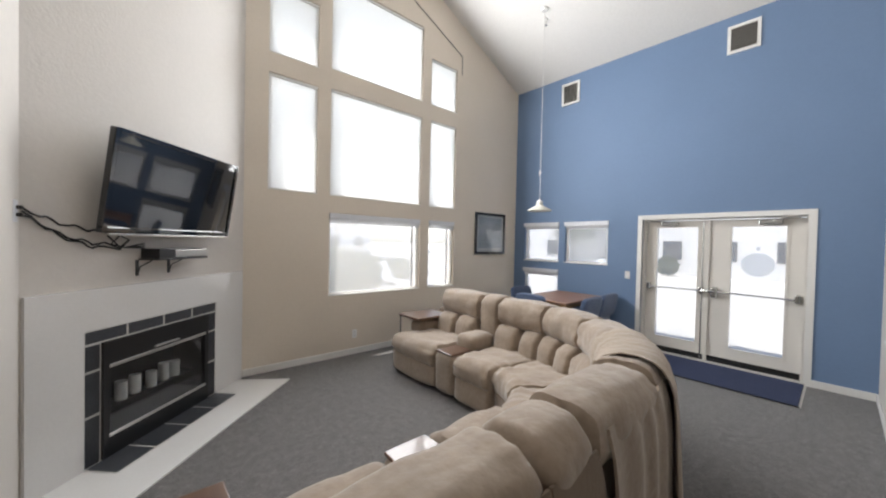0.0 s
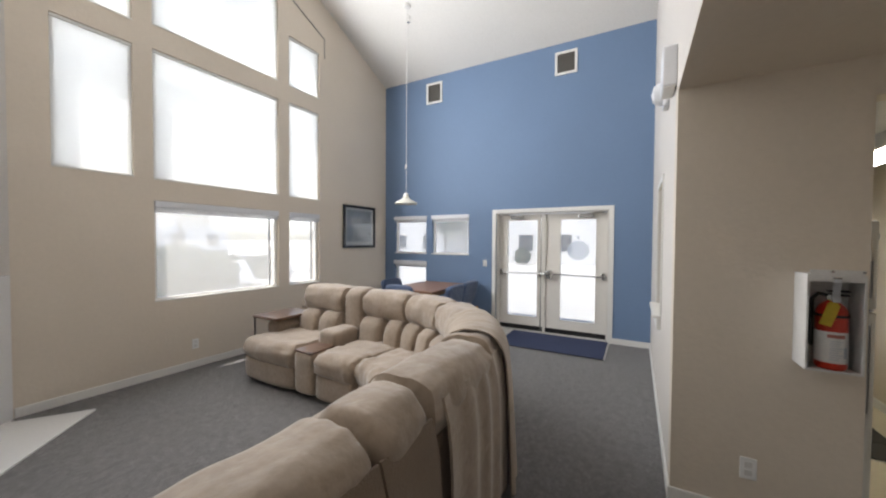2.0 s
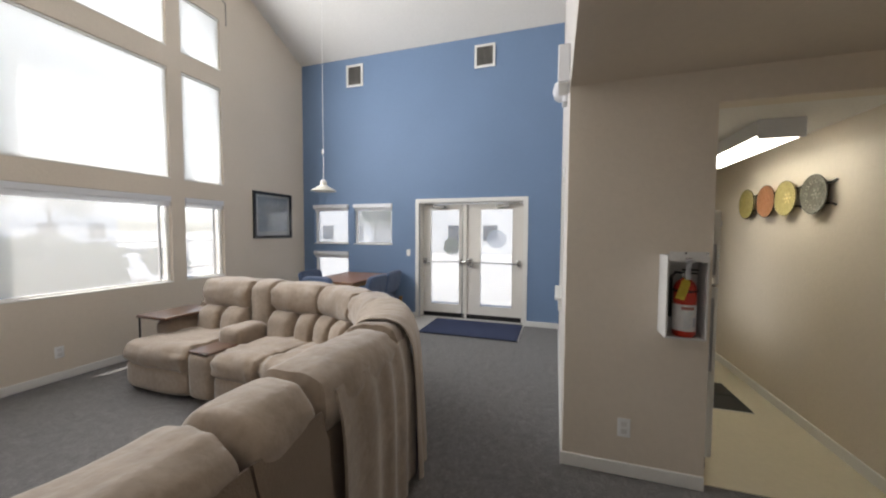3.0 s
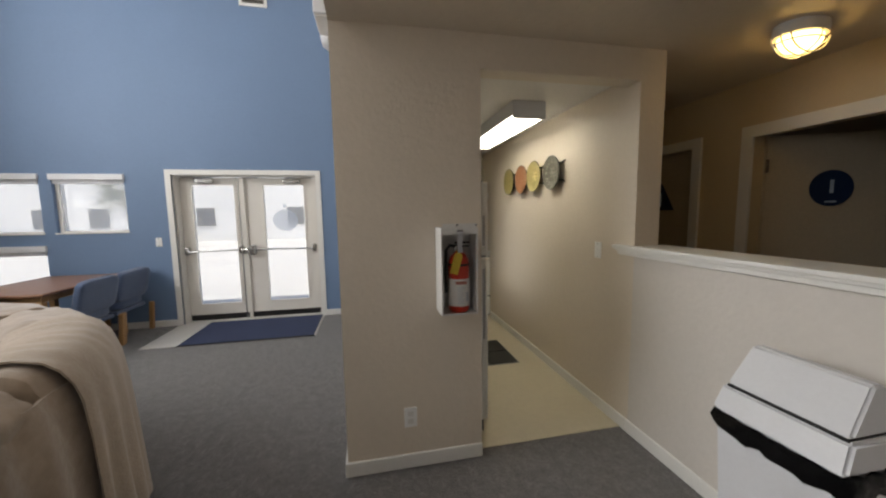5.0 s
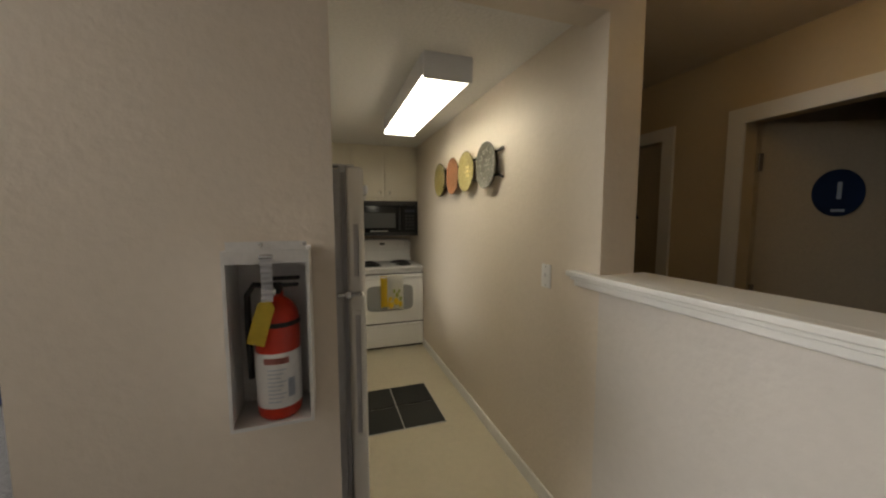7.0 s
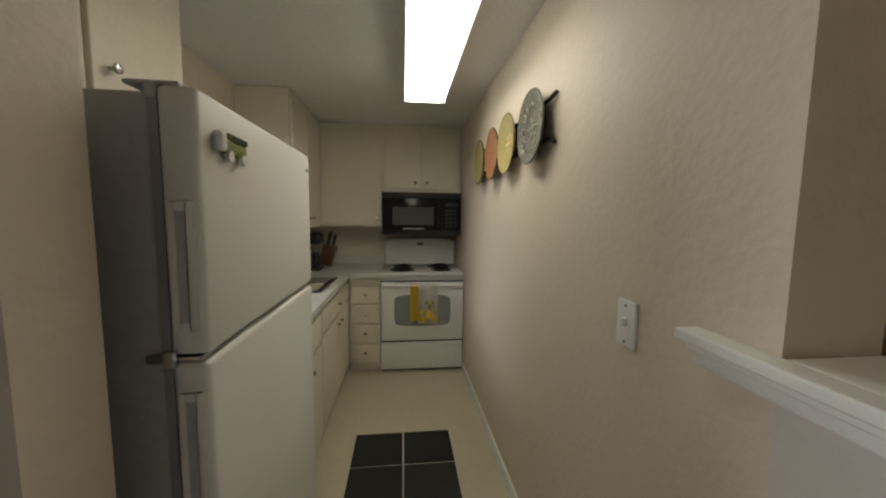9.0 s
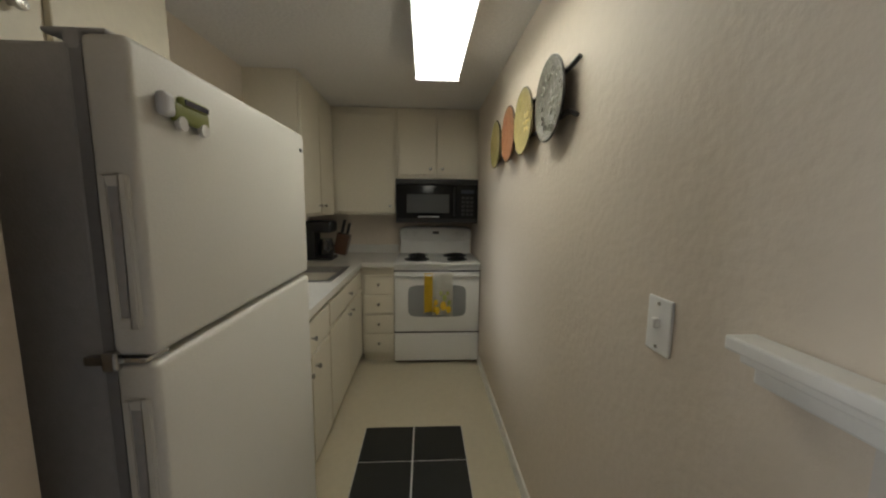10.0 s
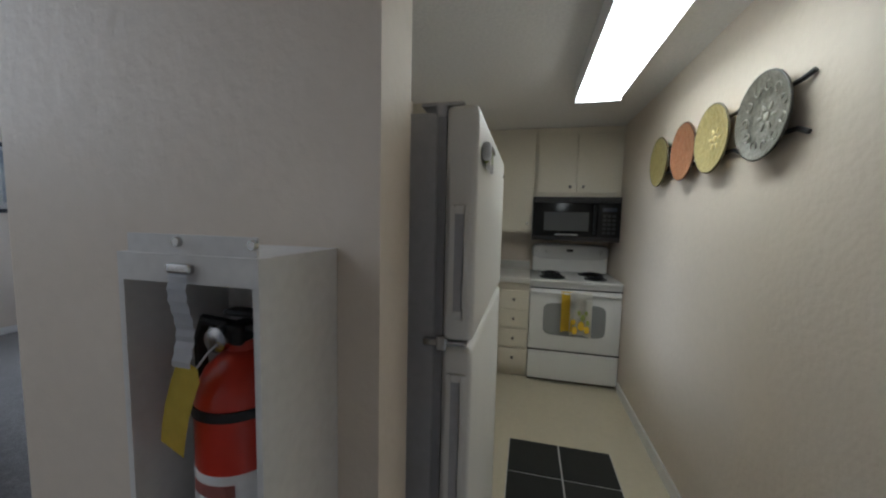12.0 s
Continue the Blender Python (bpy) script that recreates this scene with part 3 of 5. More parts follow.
def entrance_leaf(name, y0, y1, g0, g1, hinge_high, label):
    leaf = thing(name, 0, 0, 0, label, "door", kind="structure")
    bm = wall_cells(bmesh.new(), "x", DX, 0.045, [y0, y1], [0.012, 1.955], [(g0, g1, 0.235, 1.86)])
    part("door_leaf", bm, DOOR_WHITE, leaf)
    bm = wall_cells(bmesh.new(), "x", DX - 0.008, 0.008, [g0 - 0.025, g1 + 0.025], [0.21, 1.885], [(g0, g1, 0.235, 1.86)])
    part("glazing_bead", bm, DOOR_WHITE, leaf)
    pane = part("pane", block(DX + 0.02, DX + 0.026, g0, g1, 0.235, 1.86), DOOR_GLASS, leaf)
    pane.visible_shadow = False
    part("sweep", block(DX - 0.006, DX, y0 + 0.01, y1 - 0.01, 0.012, 0.085), BLACK, leaf, "dark rubber door sweep")
    edge, other = (y1 - 0.05, y0 + 0.05) if hinge_high else (y0 + 0.05, y1 - 0.05)
    bm = rod(bmesh.new(), [(DX - 0.07, edge, 0.97), (DX - 0.07, other, 0.98)], 0.011, 8)
    part("crash_bar", bm, CHROME, leaf, "chrome crash bar")
    for y in (edge, other):
        bm = block(DX - 0.085, DX, y - 0.025, y + 0.025, 0.93, 1.03, 0.012)
        part("bar_bracket", bm, CHROME, leaf)
    side = 1 if hinge_high else -1
    bm = block(DX - 0.075, DX - 0.004, edge - side * 0.26 - 0.11, edge - side * 0.26 + 0.11, 1.885, 1.935, 0.008)
    rod(bm, [(DX - 0.05, edge - side * 0.24, 1.94), (DX - 0.11, edge - side * 0.10, 1.95), (DX - 0.06, edge, 1.955)], 0.008, 6)
    part("door_closer", bm, CHROME, leaf, "grey overhead door closer")
    return leaf


leaf_1 = entrance_leaf("door_1", 1.225, 1.985, 1.335, 1.845, True, "closed cream glazed entrance door with crash bar")
leaf_2 = entrance_leaf("door_2", 0.275, 1.205, 0.44, 0.965, False, "closed cream glazed entrance door with round sticker")
bm = block(DX - 0.035, DX, 1.195, 1.235, 0.01, 1.955, 0.006)
part("astragal", bm, DOOR_WHITE, leaf_1)
part("vertical_rod", rod(bmesh.new(), [(DX - 0.045, 1.265, 0.02), (DX - 0.045, 1.265, 1.94)], 0.009, 8), CHROME, leaf_1)
bm = block(DX - 0.09, DX, 1.09, 1.16, 0.90, 1.04, 0.015)
rod(bm, [(DX - 0.085, 1.12, 0.98), (DX - 0.11, 1.19, 0.99), (DX - 0.09, 1.27, 0.98)], 0.014, 8)
part("lock_case", bm, CHROME, leaf_2, "worn chrome latch case")
sticker_mat = hazy_glass("frosted_sticker", 0.34, (0.72, 0.76, 0.82))
bm = lathe([(0.0, 0), (0.165, 0), (0.165, 0.002), (0, 0.002)], 40, Matrix.Translation((DX + 0.012, 0.70, 1.37)) @ Matrix.Rotation(radians(90), 4, "Y") @ Matrix.Diagonal((0.92, 1, 1, 1)))
part("sticker", bm, sticker_mat, leaf_2, "round grey-blue window sticker")
part("small_sticker", block(DX + 0.012, DX + 0.014, 0.68, 0.72, 1.55, 1.60), sticker_mat, leaf_2)
mat_thing = thing("door_mat", 5.36, 0.96, 0.006, "navy ribbed entrance mat inside the doors", "mat")
part("matting", block(-0.44, 0.42, -0.72, 0.72, 0.0, 0.012, 0.005), MAT_BLUE, mat_thing)
part("edging", block(-0.46, -0.44, -0.73, 0.73, 0.0, 0.008, 0.002), RUBBER, mat_thing)

def wall_plate(name, m, label, category, kind):
    p = thing(name, 0, 0, 0, label, category)
    p.matrix_basis = m
    part("cover", block(-0.036, 0.036, 0.0, 0.007, -0.058, 0.058, 0.004), OUTLET, p)
    if kind == "switch":
        part("toggle", block(-0.006, 0.006, 0.006, 0.02, -0.004, 0.016, 0.003), OUTLET, p)
        for z in (-0.045, 0.045):
            part("screw", lathe([(0, 0), (0.004, 0), (0.004, 0.002), (0, 0.002)], 8, pose(0, 0.007, z, -90)), CHROME, p)
    else:
        for z in (-0.022, 0.022):
            part("socket", block(-0.017, 0.017, 0.006, 0.009, z - 0.015, z + 0.015, 0.005), PAPER, p)
    return p


wall_plate("light_switch", pose(EAST, 2.21, 1.12, 0, 0, 90), "white light switch on the blue wall", "light switch", "switch")
wall_plate("power_outlet", pose(2.24, NORTH, 0.28, 0, 0, 180), "white power outlet on the gable wall", "outlet", "socket")
wall_plate("power_outlet", pose(PIER, -0.65, 0.30, 0, 0, 90), "white power outlet low on the textured wall", "outlet", "socket")
wall_plate("light_switch", pose(2.836, SIDE, 1.159, 0, 0, 0), "white toggle switch on the kitchen wall", "light switch", "switch")


# ---- high wall things ----
def air_vent(y0, y1, z0, z1):
    v = thing("air_vent", EAST, (y0 + y1) / 2, (z0 + z1) / 2, "square white air return grille high on the blue wall", "vent", group="vents on the blue wall")
    hw, hh = (y1 - y0) / 2, (z1 - z0) / 2
    part("vent_frame", wall_cells(bmesh.new(), "x", -0.02, 0.02, [-hw, hw], [-hh, hh], [(-hw + 0.035, hw - 0.035, -hh + 0.035, hh - 0.035)]), TRIM, v)
    part("backing", block(-0.006, -0.002, -hw + 0.03, hw - 0.03, -hh + 0.03, hh - 0.03), material("dark_duct", (0.05, 0.045, 0.04), 0.8), v)
    for k in range(9):
        z = -hh + 0.05 + k * (2 * hh - 0.1) / 8
        bm = block(-0.012, 0.012, -hw + 0.035, hw - 0.035, -0.0015, 0.0015)
        bm.transform(pose(-0.014, 0, z, 0, -35, 0))
        part("slat", bm, material("grey_vent_slat", (0.46, 0.44, 0.40), 0.5) if k == 0 and "grey_vent_slat" not in bpy.data.materials else bpy.data.materials["grey_vent_slat"], v)


air_vent(3.09, 3.425, 4.08, 4.465)
air_vent(0.73, 1.06, 4.10, 4.457)
picture = thing("framed_picture", 5.01, NORTH, 1.75, "black framed print with a grey picture and white mat", "picture")
part("frame", wall_cells(bmesh.new(), "y", -0.03, 0.028, [-0.42, 0.42], [-0.385, 0.385], [(-0.375, 0.375, -0.34, 0.34)]), BLACK, picture)
part("mat_board", wall_cells(bmesh.new(), "y", -0.012, 0.004, [-0.38, 0.38], [-0.345, 0.345], [(-0.33, 0.33, -0.27, 0.30)]), PAPER, picture, "white mat board")
PRINT = material("grey_landscape_print", (0.56, 0.58, 0.61), 0.3, big=(2.5, 0.2), fine=(14, 0.1), stretch=(1, 1, 3), coat=0.6, tint=(0.30, 0.32, 0.35))
part("print", block(-0.335, 0.335, -0.008, -0.004, -0.275, 0.305), PRINT, picture)
part("glazing", block(-0.376, 0.376, -0.02, -0.018, -0.341, 0.341), GLASS, picture)
pendant = thing("pendant_lamp", 4.59, 3.056, 2.08, "cream enamel pendant lamp on a long cord", "lamp")
bm = lathe([(0.045, 0.12), (0.05, 0.085), (0.09, 0.06), (0.165, 0.02), (0.18, 0.0), (0.176, 0.0), (0.155, 0.018), (0.08, 0.052), (0.04, 0.075)], 32)
part("shade", bm, material("cream_enamel", (0.72, 0.70, 0.62), 0.3), pendant, smooth=True)
part("cap", lathe([(0, 0.115), (0.045, 0.115), (0.04, 0.15), (0.012, 0.17), (0, 0.17)], 20), TRIM, pendant, smooth=True)
part("lamp_glass", lathe([(0, 0.0), (0.045, 0.01), (0.06, 0.03), (0.045, 0.07), (0, 0.075)], 20), PAPER, pendant, smooth=True)
top = roof_z(4.59) - 2.08
part("cord", rod(bmesh.new(), [(0, 0, 0.165), (0.004, 0, 0.5), (-0.02, 0.01, 0.56), (0.01, 0, 0.62), (0, 0, 0.7), (0, 0, top - 0.02)], 0.004, 6), PAPER, pendant)
part("cord_knot", pillow(bmesh.new(), (0.04, 0.03, 0.07), pose(-0.008, 0, 0.58), 4, 2.2), PAPER, pendant, smooth=True)
part("canopy", lathe([(0, top - 0.03), (0.05, top - 0.03), (0.06, top), (0, top + 0.02)], 20), TRIM, pendant, smooth=True)
head = thing("sprinkler_head", 4.74, 3.13, roof_z(4.74), "small white sprinkler head on the ceiling", "sprinkler")
part("stem", lathe([(0, -0.07), (0.012, -0.07), (0.014, -0.02), (0.035, -0.015), (0.04, 0.01), (0, 0.01)], 16), TRIM, head, smooth=True)
part("deflector", lathe([(0, -0.085), (0.022, -0.085), (0.022, -0.08), (0, -0.08)], 16), CHROME, head)

# things on the lounge's south wall
unit = thing("exit_sign", 2.56, SOUTH, 2.44, "white box sign standing out from the wall", "sign")
part("housing", block(0.0, 0.22, 0.0, 0.075, 0.0, 0.235, 0.008), PLASTIC, unit)
part("lens_strip", block(0.01, 0.21, 0.008, 0.068, -0.01, 0.0, 0.003), PAPER, unit)
bell = thing("alarm_bell", 3.2, SOUTH, 2.60, "white round alarm horn on the pale wall", "alarm")
part("base", block(-0.07, 0.07, 0.0, 0.04, -0.09, 0.09, 0.01), PLASTIC, bell)
part("dome", lathe([(0.0, 0.0), (0.085, 0.0), (0.085, 0.02), (0.06, 0.06), (0.0, 0.075)], 24, pose(0, 0.04, 0.02, -90)), PLASTIC, bell, smooth=True)
hatch = thing("serving_hatch", 0, 0, 0, "white framed serving hatch with a ledge", "hatch", kind="structure")
part("ledge", block(PASS[0] - 0.04, PASS[1] + 0.04, SOUTH - 0.12, SOUTH + 0.065, PASS[2] + 0.001, PASS[2] + 0.03, 0.008), TRIM, hatch)
part("apron", block(PASS[0] - 0.02, PASS[1] + 0.02, SOUTH + 0.001, SOUTH + 0.035, PASS[2] - 0.10, PASS[2] - 0.003, 0.005), TRIM, hatch)
bm = wall_cells(bmesh.new(), "y", SOUTH, 0.012, [PASS[0] - 0.05, PASS[1] + 0.05], [PASS[2] + 0.03, PASS[3] + 0.05], [(PASS[0], PASS[1], PASS[2] + 0.03, PASS[3])])
part("casing", bm, TRIM, hatch)

# ---- sectional sofa: a run of sections along a bent back line ----
SOFA_X0, SOFA_Y0, BEND_X, BEND_Y, BEND_R = -0.01, 0.53, 1.75, 2.10, 1.57
S1 = BEND_X - SOFA_X0
S2 = S1 + BEND_R * math.pi / 2
DEEP = 1.04


def along(s, d, z):
    """s: metres along the outer back; d: metres forward from it; z: height."""
    if s < S1:
        return Vector((SOFA_X0 + s, SOFA_Y0 + d, z))
    if s < S2:
        a = (s - S1) / BEND_R
        return Vector((BEND_X + (BEND_R - d) * math.sin(a), BEND_Y - (BEND_R - d) * math.cos(a), z))
    return Vector((BEND_X + BEND_R - d, BEND_Y + (s - S2), z))


sofa = thing("sectional_sofa", 0, 0, 0, "large tan microfibre reclining sectional sofa, curved round a corner", "sofa")


def puff(name, s0, s1, d0, d1, z0, z1, ends=0.07, roll=0.13, wrinkle=0.008, lean=0.0, mat=SOFA, label="", n=14, crown=0.012):
    """A stuffed cushion: rounded more across its roll than at its ends, with soft folds that run in from the seams."""
    bm = bmesh.new()
    bmesh.ops.create_cube(bm, size=2)
    bmesh.ops.subdivide_edges(bm, edges=bm.edges[:], cuts=n - 1, use_grid_fill=True)
    half = Vector(((s1 - s0) / 2, (d1 - d0) / 2, (z1 - z0) / 2))
    rad = Vector((min(ends, half.x * 0.98), min(roll, half.y * 0.98), min(roll, half.z * 0.98)))
    mid = Vector(((s0 + s1) / 2, (d0 + d1) / 2, (z0 + z1) / 2))
    seed = mid.x * 3.1 + mid.z * 5.3 + mid.y
    for v in bm.verts:
        p = Vector((math.copysign(abs(c) ** 0.8, c) for c in v.co))
        w = Vector((p.x * half.x, p.y * half.y, p.z * half.z))
        inner = Vector((max(-half[k] + rad[k], min(half[k] - rad[k], w[k])) for k in range(3)))
        out = Vector(((w[k] - inner[k]) / rad[k] for k in range(3)))
        if out.length > 1e-6:
            out = out / max(out.length, max(abs(out.x), abs(out.y), abs(out.z)))
        q = inner + Vector((out[k] * rad[k] for k in range(3)))
        way = Vector((out.x * 0.3, out.y, out.z))
        edge = abs(p.x) ** 3
        fold = noise.noise((q.x * 4 + seed, q.y * 16, q.z * 16 + seed)) * (0.5 + edge) + 0.7 * noise.noise((q.x * 9 + seed, q.y * 6, q.z * 6))
        q += way * (wrinkle * fold + crown * (1 - p.x * p.x))
        v.co = along(mid.x + q.x, mid.y + q.y - lean * (q.z + half.z), mid.z + q.z)
    return part(name, bm, mat, sofa, label, True)


def back_section(s0, s1, count, top=0.965):
    """An upper roll and a row of lumbar puffs under it."""
    puff("back_cushion", s0 + 0.003, s1 - 0.003, 0.045, 0.395, 0.665, top, 0.034, 0.13, 0.014, n=22, crown=0.010)
    for i in range(count):
        a, b = s0 + (s1 - s0) * i / count, s0 + (s1 - s0) * (i + 1) / count
        puff("lumbar_cushion", a + 0.003, b - 0.003, 0.20, 0.49, 0.37, 0.685, 0.06, 0.12, 0.012, 0.14, n=14, crown=0.018)


def seat_section(s0, s1, front=DEEP):
    puff("seat_cushion", s0 + 0.003, s1 - 0.003, 0.36, front + 0.015, 0.25, 0.465, 0.045, 0.10, 0.018, n=18)
    puff("foot_panel", s0 + 0.008, s1 - 0.008, front - 0.18, front - 0.01, 0.04, 0.28, 0.03, 0.05, 0.006, n=10)


def arm_section(s0, s1, front=DEEP):
    puff("armrest", s0, s1, 0.15, front - 0.06, 0.40, 0.575, 0.06, 0.07, 0.006)
    puff("arm_side", s0 + 0.015, s1 - 0.015, 0.12, front - 0.08, 0.04, 0.46, 0.03, 0.04, 0.004, n=8)


def console_section(s0, s1, top):
    puff("back_cushion", s0 + 0.003, s1 - 0.003, 0.047, 0.37, 0.42, top, 0.04, 0.13, 0.010, n=20, crown=0.010)
    puff("console_lid", s0 + 0.012, s1 - 0.012, 0.40, 0.74, 0.34, 0.58, 0.035, 0.05, 0.004, label="padded console lid", n=10)
    puff("console_front", s0 + 0.012, s1 - 0.012, 0.40, DEEP - 0.01, 0.05, 0.44, 0.03, 0.05, 0.004, n=10)
    bm = bmesh.new()
    pillow(bm, (s1 - s0 - 0.04, 0.29, 0.022), None, 4, 14, 0, 0, lambda w: along((s0 + s1) / 2 + w.x, 0.885 + w.y, 0.452 + w.z))
    part("console_top", bm, WALNUT, sofa, "glossy walnut console tray")


def body(s0, s1, d1=DEEP - 0.1):
    """The boxed frame under a section, and its flat back panel."""
    n = max(2, int((s1 - s0) / 0.12))
    bm = bmesh.new()
    rows = []
    for i in range(n + 1):
        s = s0 + 0.003 + (s1 - s0 - 0.006) * i / n
        rows.append([bm.verts.new(along(s, d, z)) for d, z in ((0.05, 0.03), (d1, 0.03), (d1, 0.30), (0.30, 0.34), (0.20, 0.66), (0.07, 0.70))])
    for a, b in zip(rows, rows[1:]):
        for k in range(6):
            bm.faces.new((a[k], a[(k + 1) % 6], b[(k + 1) % 6], b[k]))
    bm.faces.new(rows[0])
    bm.faces.new(list(reversed(rows[-1])))
    bmesh.ops.recalc_face_normals(bm, faces=bm.faces[:])
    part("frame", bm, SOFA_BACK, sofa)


def back_cloth(s0, s1, pleats, depth, z1=0.815):
    """The outer back: flat, or hanging in folds."""
    bm = bmesh.new()
    n, rows = max(8, int((s1 - s0) * 70)), []
    for i in range(n + 1):
        s = s0 + (s1 - s0) * i / n
        col = []
        for j in range(9):
            z = 0.02 + (z1 - 0.02) * j / 8
            fold = depth * (0.5 + 0.5 * math.sin(s * pleats + 1.3 * math.sin(s * 7))) * (1.0 - 0.5 * j / 8) if depth else 0.004 * noise.noise((s * 5, z * 4, 0))
            col.append(bm.verts.new(along(s, 0.010 - fold + 0.045 * (j / 8) ** 7, z)))
        rows.append(col)
    for a, b in zip(rows, rows[1:]):
        for k in range(8):
            bm.faces.new((a[k], a[k + 1], b[k + 1], b[k]))
    bmesh.ops.recalc_face_normals(bm, faces=bm.faces[:])
    bmesh.ops.solidify(bm, geom=bm.faces[:], thickness=0.012)
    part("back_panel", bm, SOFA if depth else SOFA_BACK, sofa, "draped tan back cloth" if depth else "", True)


SECTIONS = ((0.0, 0.25), (0.25, 0.93), (0.93, 1.25), (1.25, 1.95), (1.95, 3.95), (3.95, 4.596), (4.596, 4.876), (4.876, 5.52), (5.52, 5.77))
for s0, s1 in SECTIONS:
    body(s0, s1)
arm_section(0.0, 0.25)
arm_section(5.52, 5.77, 0.76)
back_section(0.25, 0.93, 2, 0.912)
seat_section(0.25, 0.93)
console_section(0.93, 1.25, 0.93)
back_section(1.25, 1.95, 2, 0.94)
seat_section(1.25, 1.95)
back_section(1.95, 2.65, 1, 0.945)
back_section(2.65, 3.30, 1, 0.955)
back_section(3.30, 3.95, 2, 0.955)
seat_section(1.95, 2.95, 0.98)
seat_section(2.95, 3.95, 0.98)
back_section(3.95, 4.596, 2, 0.96)
seat_section(3.95, 4.596)
console_section(4.596, 4.876, 0.965)
back_section(4.876, 5.52, 2)
seat_section(4.876, 5.67)
back_cloth(0.02, 0.925, 0, 0.0)
back_cloth(0.935, 1.245, 0, 0.0)
back_cloth(1.34, 2.12, 30, 0.026, 0.86)
back_cloth(2.70, 5.5, 0, 0.0)


def throw(s0, s1):
    """A cloth laid over the top of the back, hanging to the floor behind in wide folds."""
    line = [(-0.020, 0.015), (-0.018, 0.22), (-0.015, 0.45), (-0.010, 0.66), (0.0, 0.80), (0.018, 0.865), (0.048, 0.915), (0.09, 0.948), (0.16, 0.966), (0.25, 0.964), (0.33, 0.938), (0.385, 0.89), (0.410, 0.82), (0.415, 0.75), (0.412, 0.69)]
    bm = bmesh.new()
    n, rows = 60, []
    for i in range(n + 1):
        s = s0 + (s1 - s0) * i / n
        rows.append([])
        for k, (d, z) in enumerate(line):
            hang = max(0.0, 1 - z / 0.95)
            wave = 0.5 + 0.5 * math.sin(s * 34 + 1.5 * math.sin(s * 6))
            drift = 0.05 * hang * noise.noise((s * 3, z * 2, 3.0))
            crease = 0.010 * noise.noise((s * 14, d * 9, z * 3))
            rows[-1].append(bm.verts.new(along(s + drift, d - 0.045 * hang * wave, max(0.012, z + crease * (z > 0.8)))))
    for a, b in zip(rows, rows[1:]):
        for k in range(len(line) - 1):
            bm.faces.new((a[k], a[k + 1], b[k + 1], b[k]))
    bmesh.ops.recalc_face_normals(bm, faces=bm.faces[:])
    bmesh.ops.solidify(bm, geom=bm.faces[:], thickness=-0.007)
    cloth = thing("throw", 0, 0, 0, "pale beige throw draped over the back of the sofa", "throw")
    part("cloth", bm, THROW, cloth, smooth=True)


throw(2.05, 2.82)


def side_table(x, y, rz, label):
    """A wooden top on thin metal legs that stands over the sofa's arm."""
    t = thing("side_table", x, y, 0.0, label, "table", rz, "side tables at the sofa")
    part("tabletop", block(-0.27, 0.27, -0.21, 0.21, 0.605, 0.635, 0.006), WALNUT, t, "dark walnut tabletop")
    for a in (-0.25, 0.25):
        part("leg", rod(bmesh.new(), [(a, 0.19, 0.605), (a, 0.19, 0.012), (a, -0.16, 0.012)], 0.009, 8), BLACK, t, "thin black steel leg")


side_table(2.80, 3.555, 0, "walnut-topped side table standing over the sofa arm")
side_table(0.015, 1.275, 90, "walnut-topped side table beside the sofa arm")


# ---- dining corner ----
table = thing("dining_table", 5.06, 2.92, 0.0, "reddish laminate dining table by the blue wall", "table")
part("tabletop", block(-0.60, 0.60, -0.42, 0.42, 0.725, 0.755, 0.008), TABLETOP, table)
part("apron", block(-0.54, 0.54, -0.36, 0.36, 0.66, 0.724, 0.004), OAK, table)
for a in (-0.52, 0.52):
    for b in (-0.34, 0.34):
        part("leg", block(a - 0.03, a + 0.03, b - 0.03, b + 0.03, 0.0, 0.66, 0.006), OAK, table)


def guest_chair(x, y, rz, label):
    """An upholstered guest chair with oak legs; it faces +y."""
    c = thing("guest_chair", x, y, 0.0, label, "chair", rz, "blue chairs round the table")
    bm = pillow(bmesh.new(), (0.52, 0.50, 0.12), pose(0, 0.02, 0.43), 8, 5, 0.004)
    part("seat", bm, CHAIR_BLUE, c, smooth=True)
    bm = pillow(bmesh.new(), (0.54, 0.085, 0.36), pose(0, -0.25, 0.65, 12), 8, 6, 0.004)
    part("backrest", bm, CHAIR_BLUE, c, smooth=True)
    part("seat_rail", block(-0.26, 0.26, -0.22, 0.24, 0.33, 0.37, 0.008), CHAIR_BLUE, c)
    for a in (-0.27, 0.27):
        part("leg", block(a - 0.022, a + 0.022, 0.20, 0.25, 0.0, 0.36, 0.008), OAK, c, "golden oak leg")
        bm = block(a - 0.022, a + 0.022, -0.025, 0.025, 0.0, 0.36, 0.008)
        bm.transform(pose(0, -0.26, 0, 4))
        part("leg", bm, OAK, c, "golden oak leg")
    return c


guest_chair(4.87, 2.60, 0, "blue upholstered guest chair with oak legs at the table")
guest_chair(5.47, 2.62, 0, "blue upholstered guest chair beside the blue wall")
guest_chair(4.68, 3.02, -96, "blue upholstered guest chair at the table end")
guest_chair(5.10, 3.45, 180, "blue upholstered guest chair across the table")


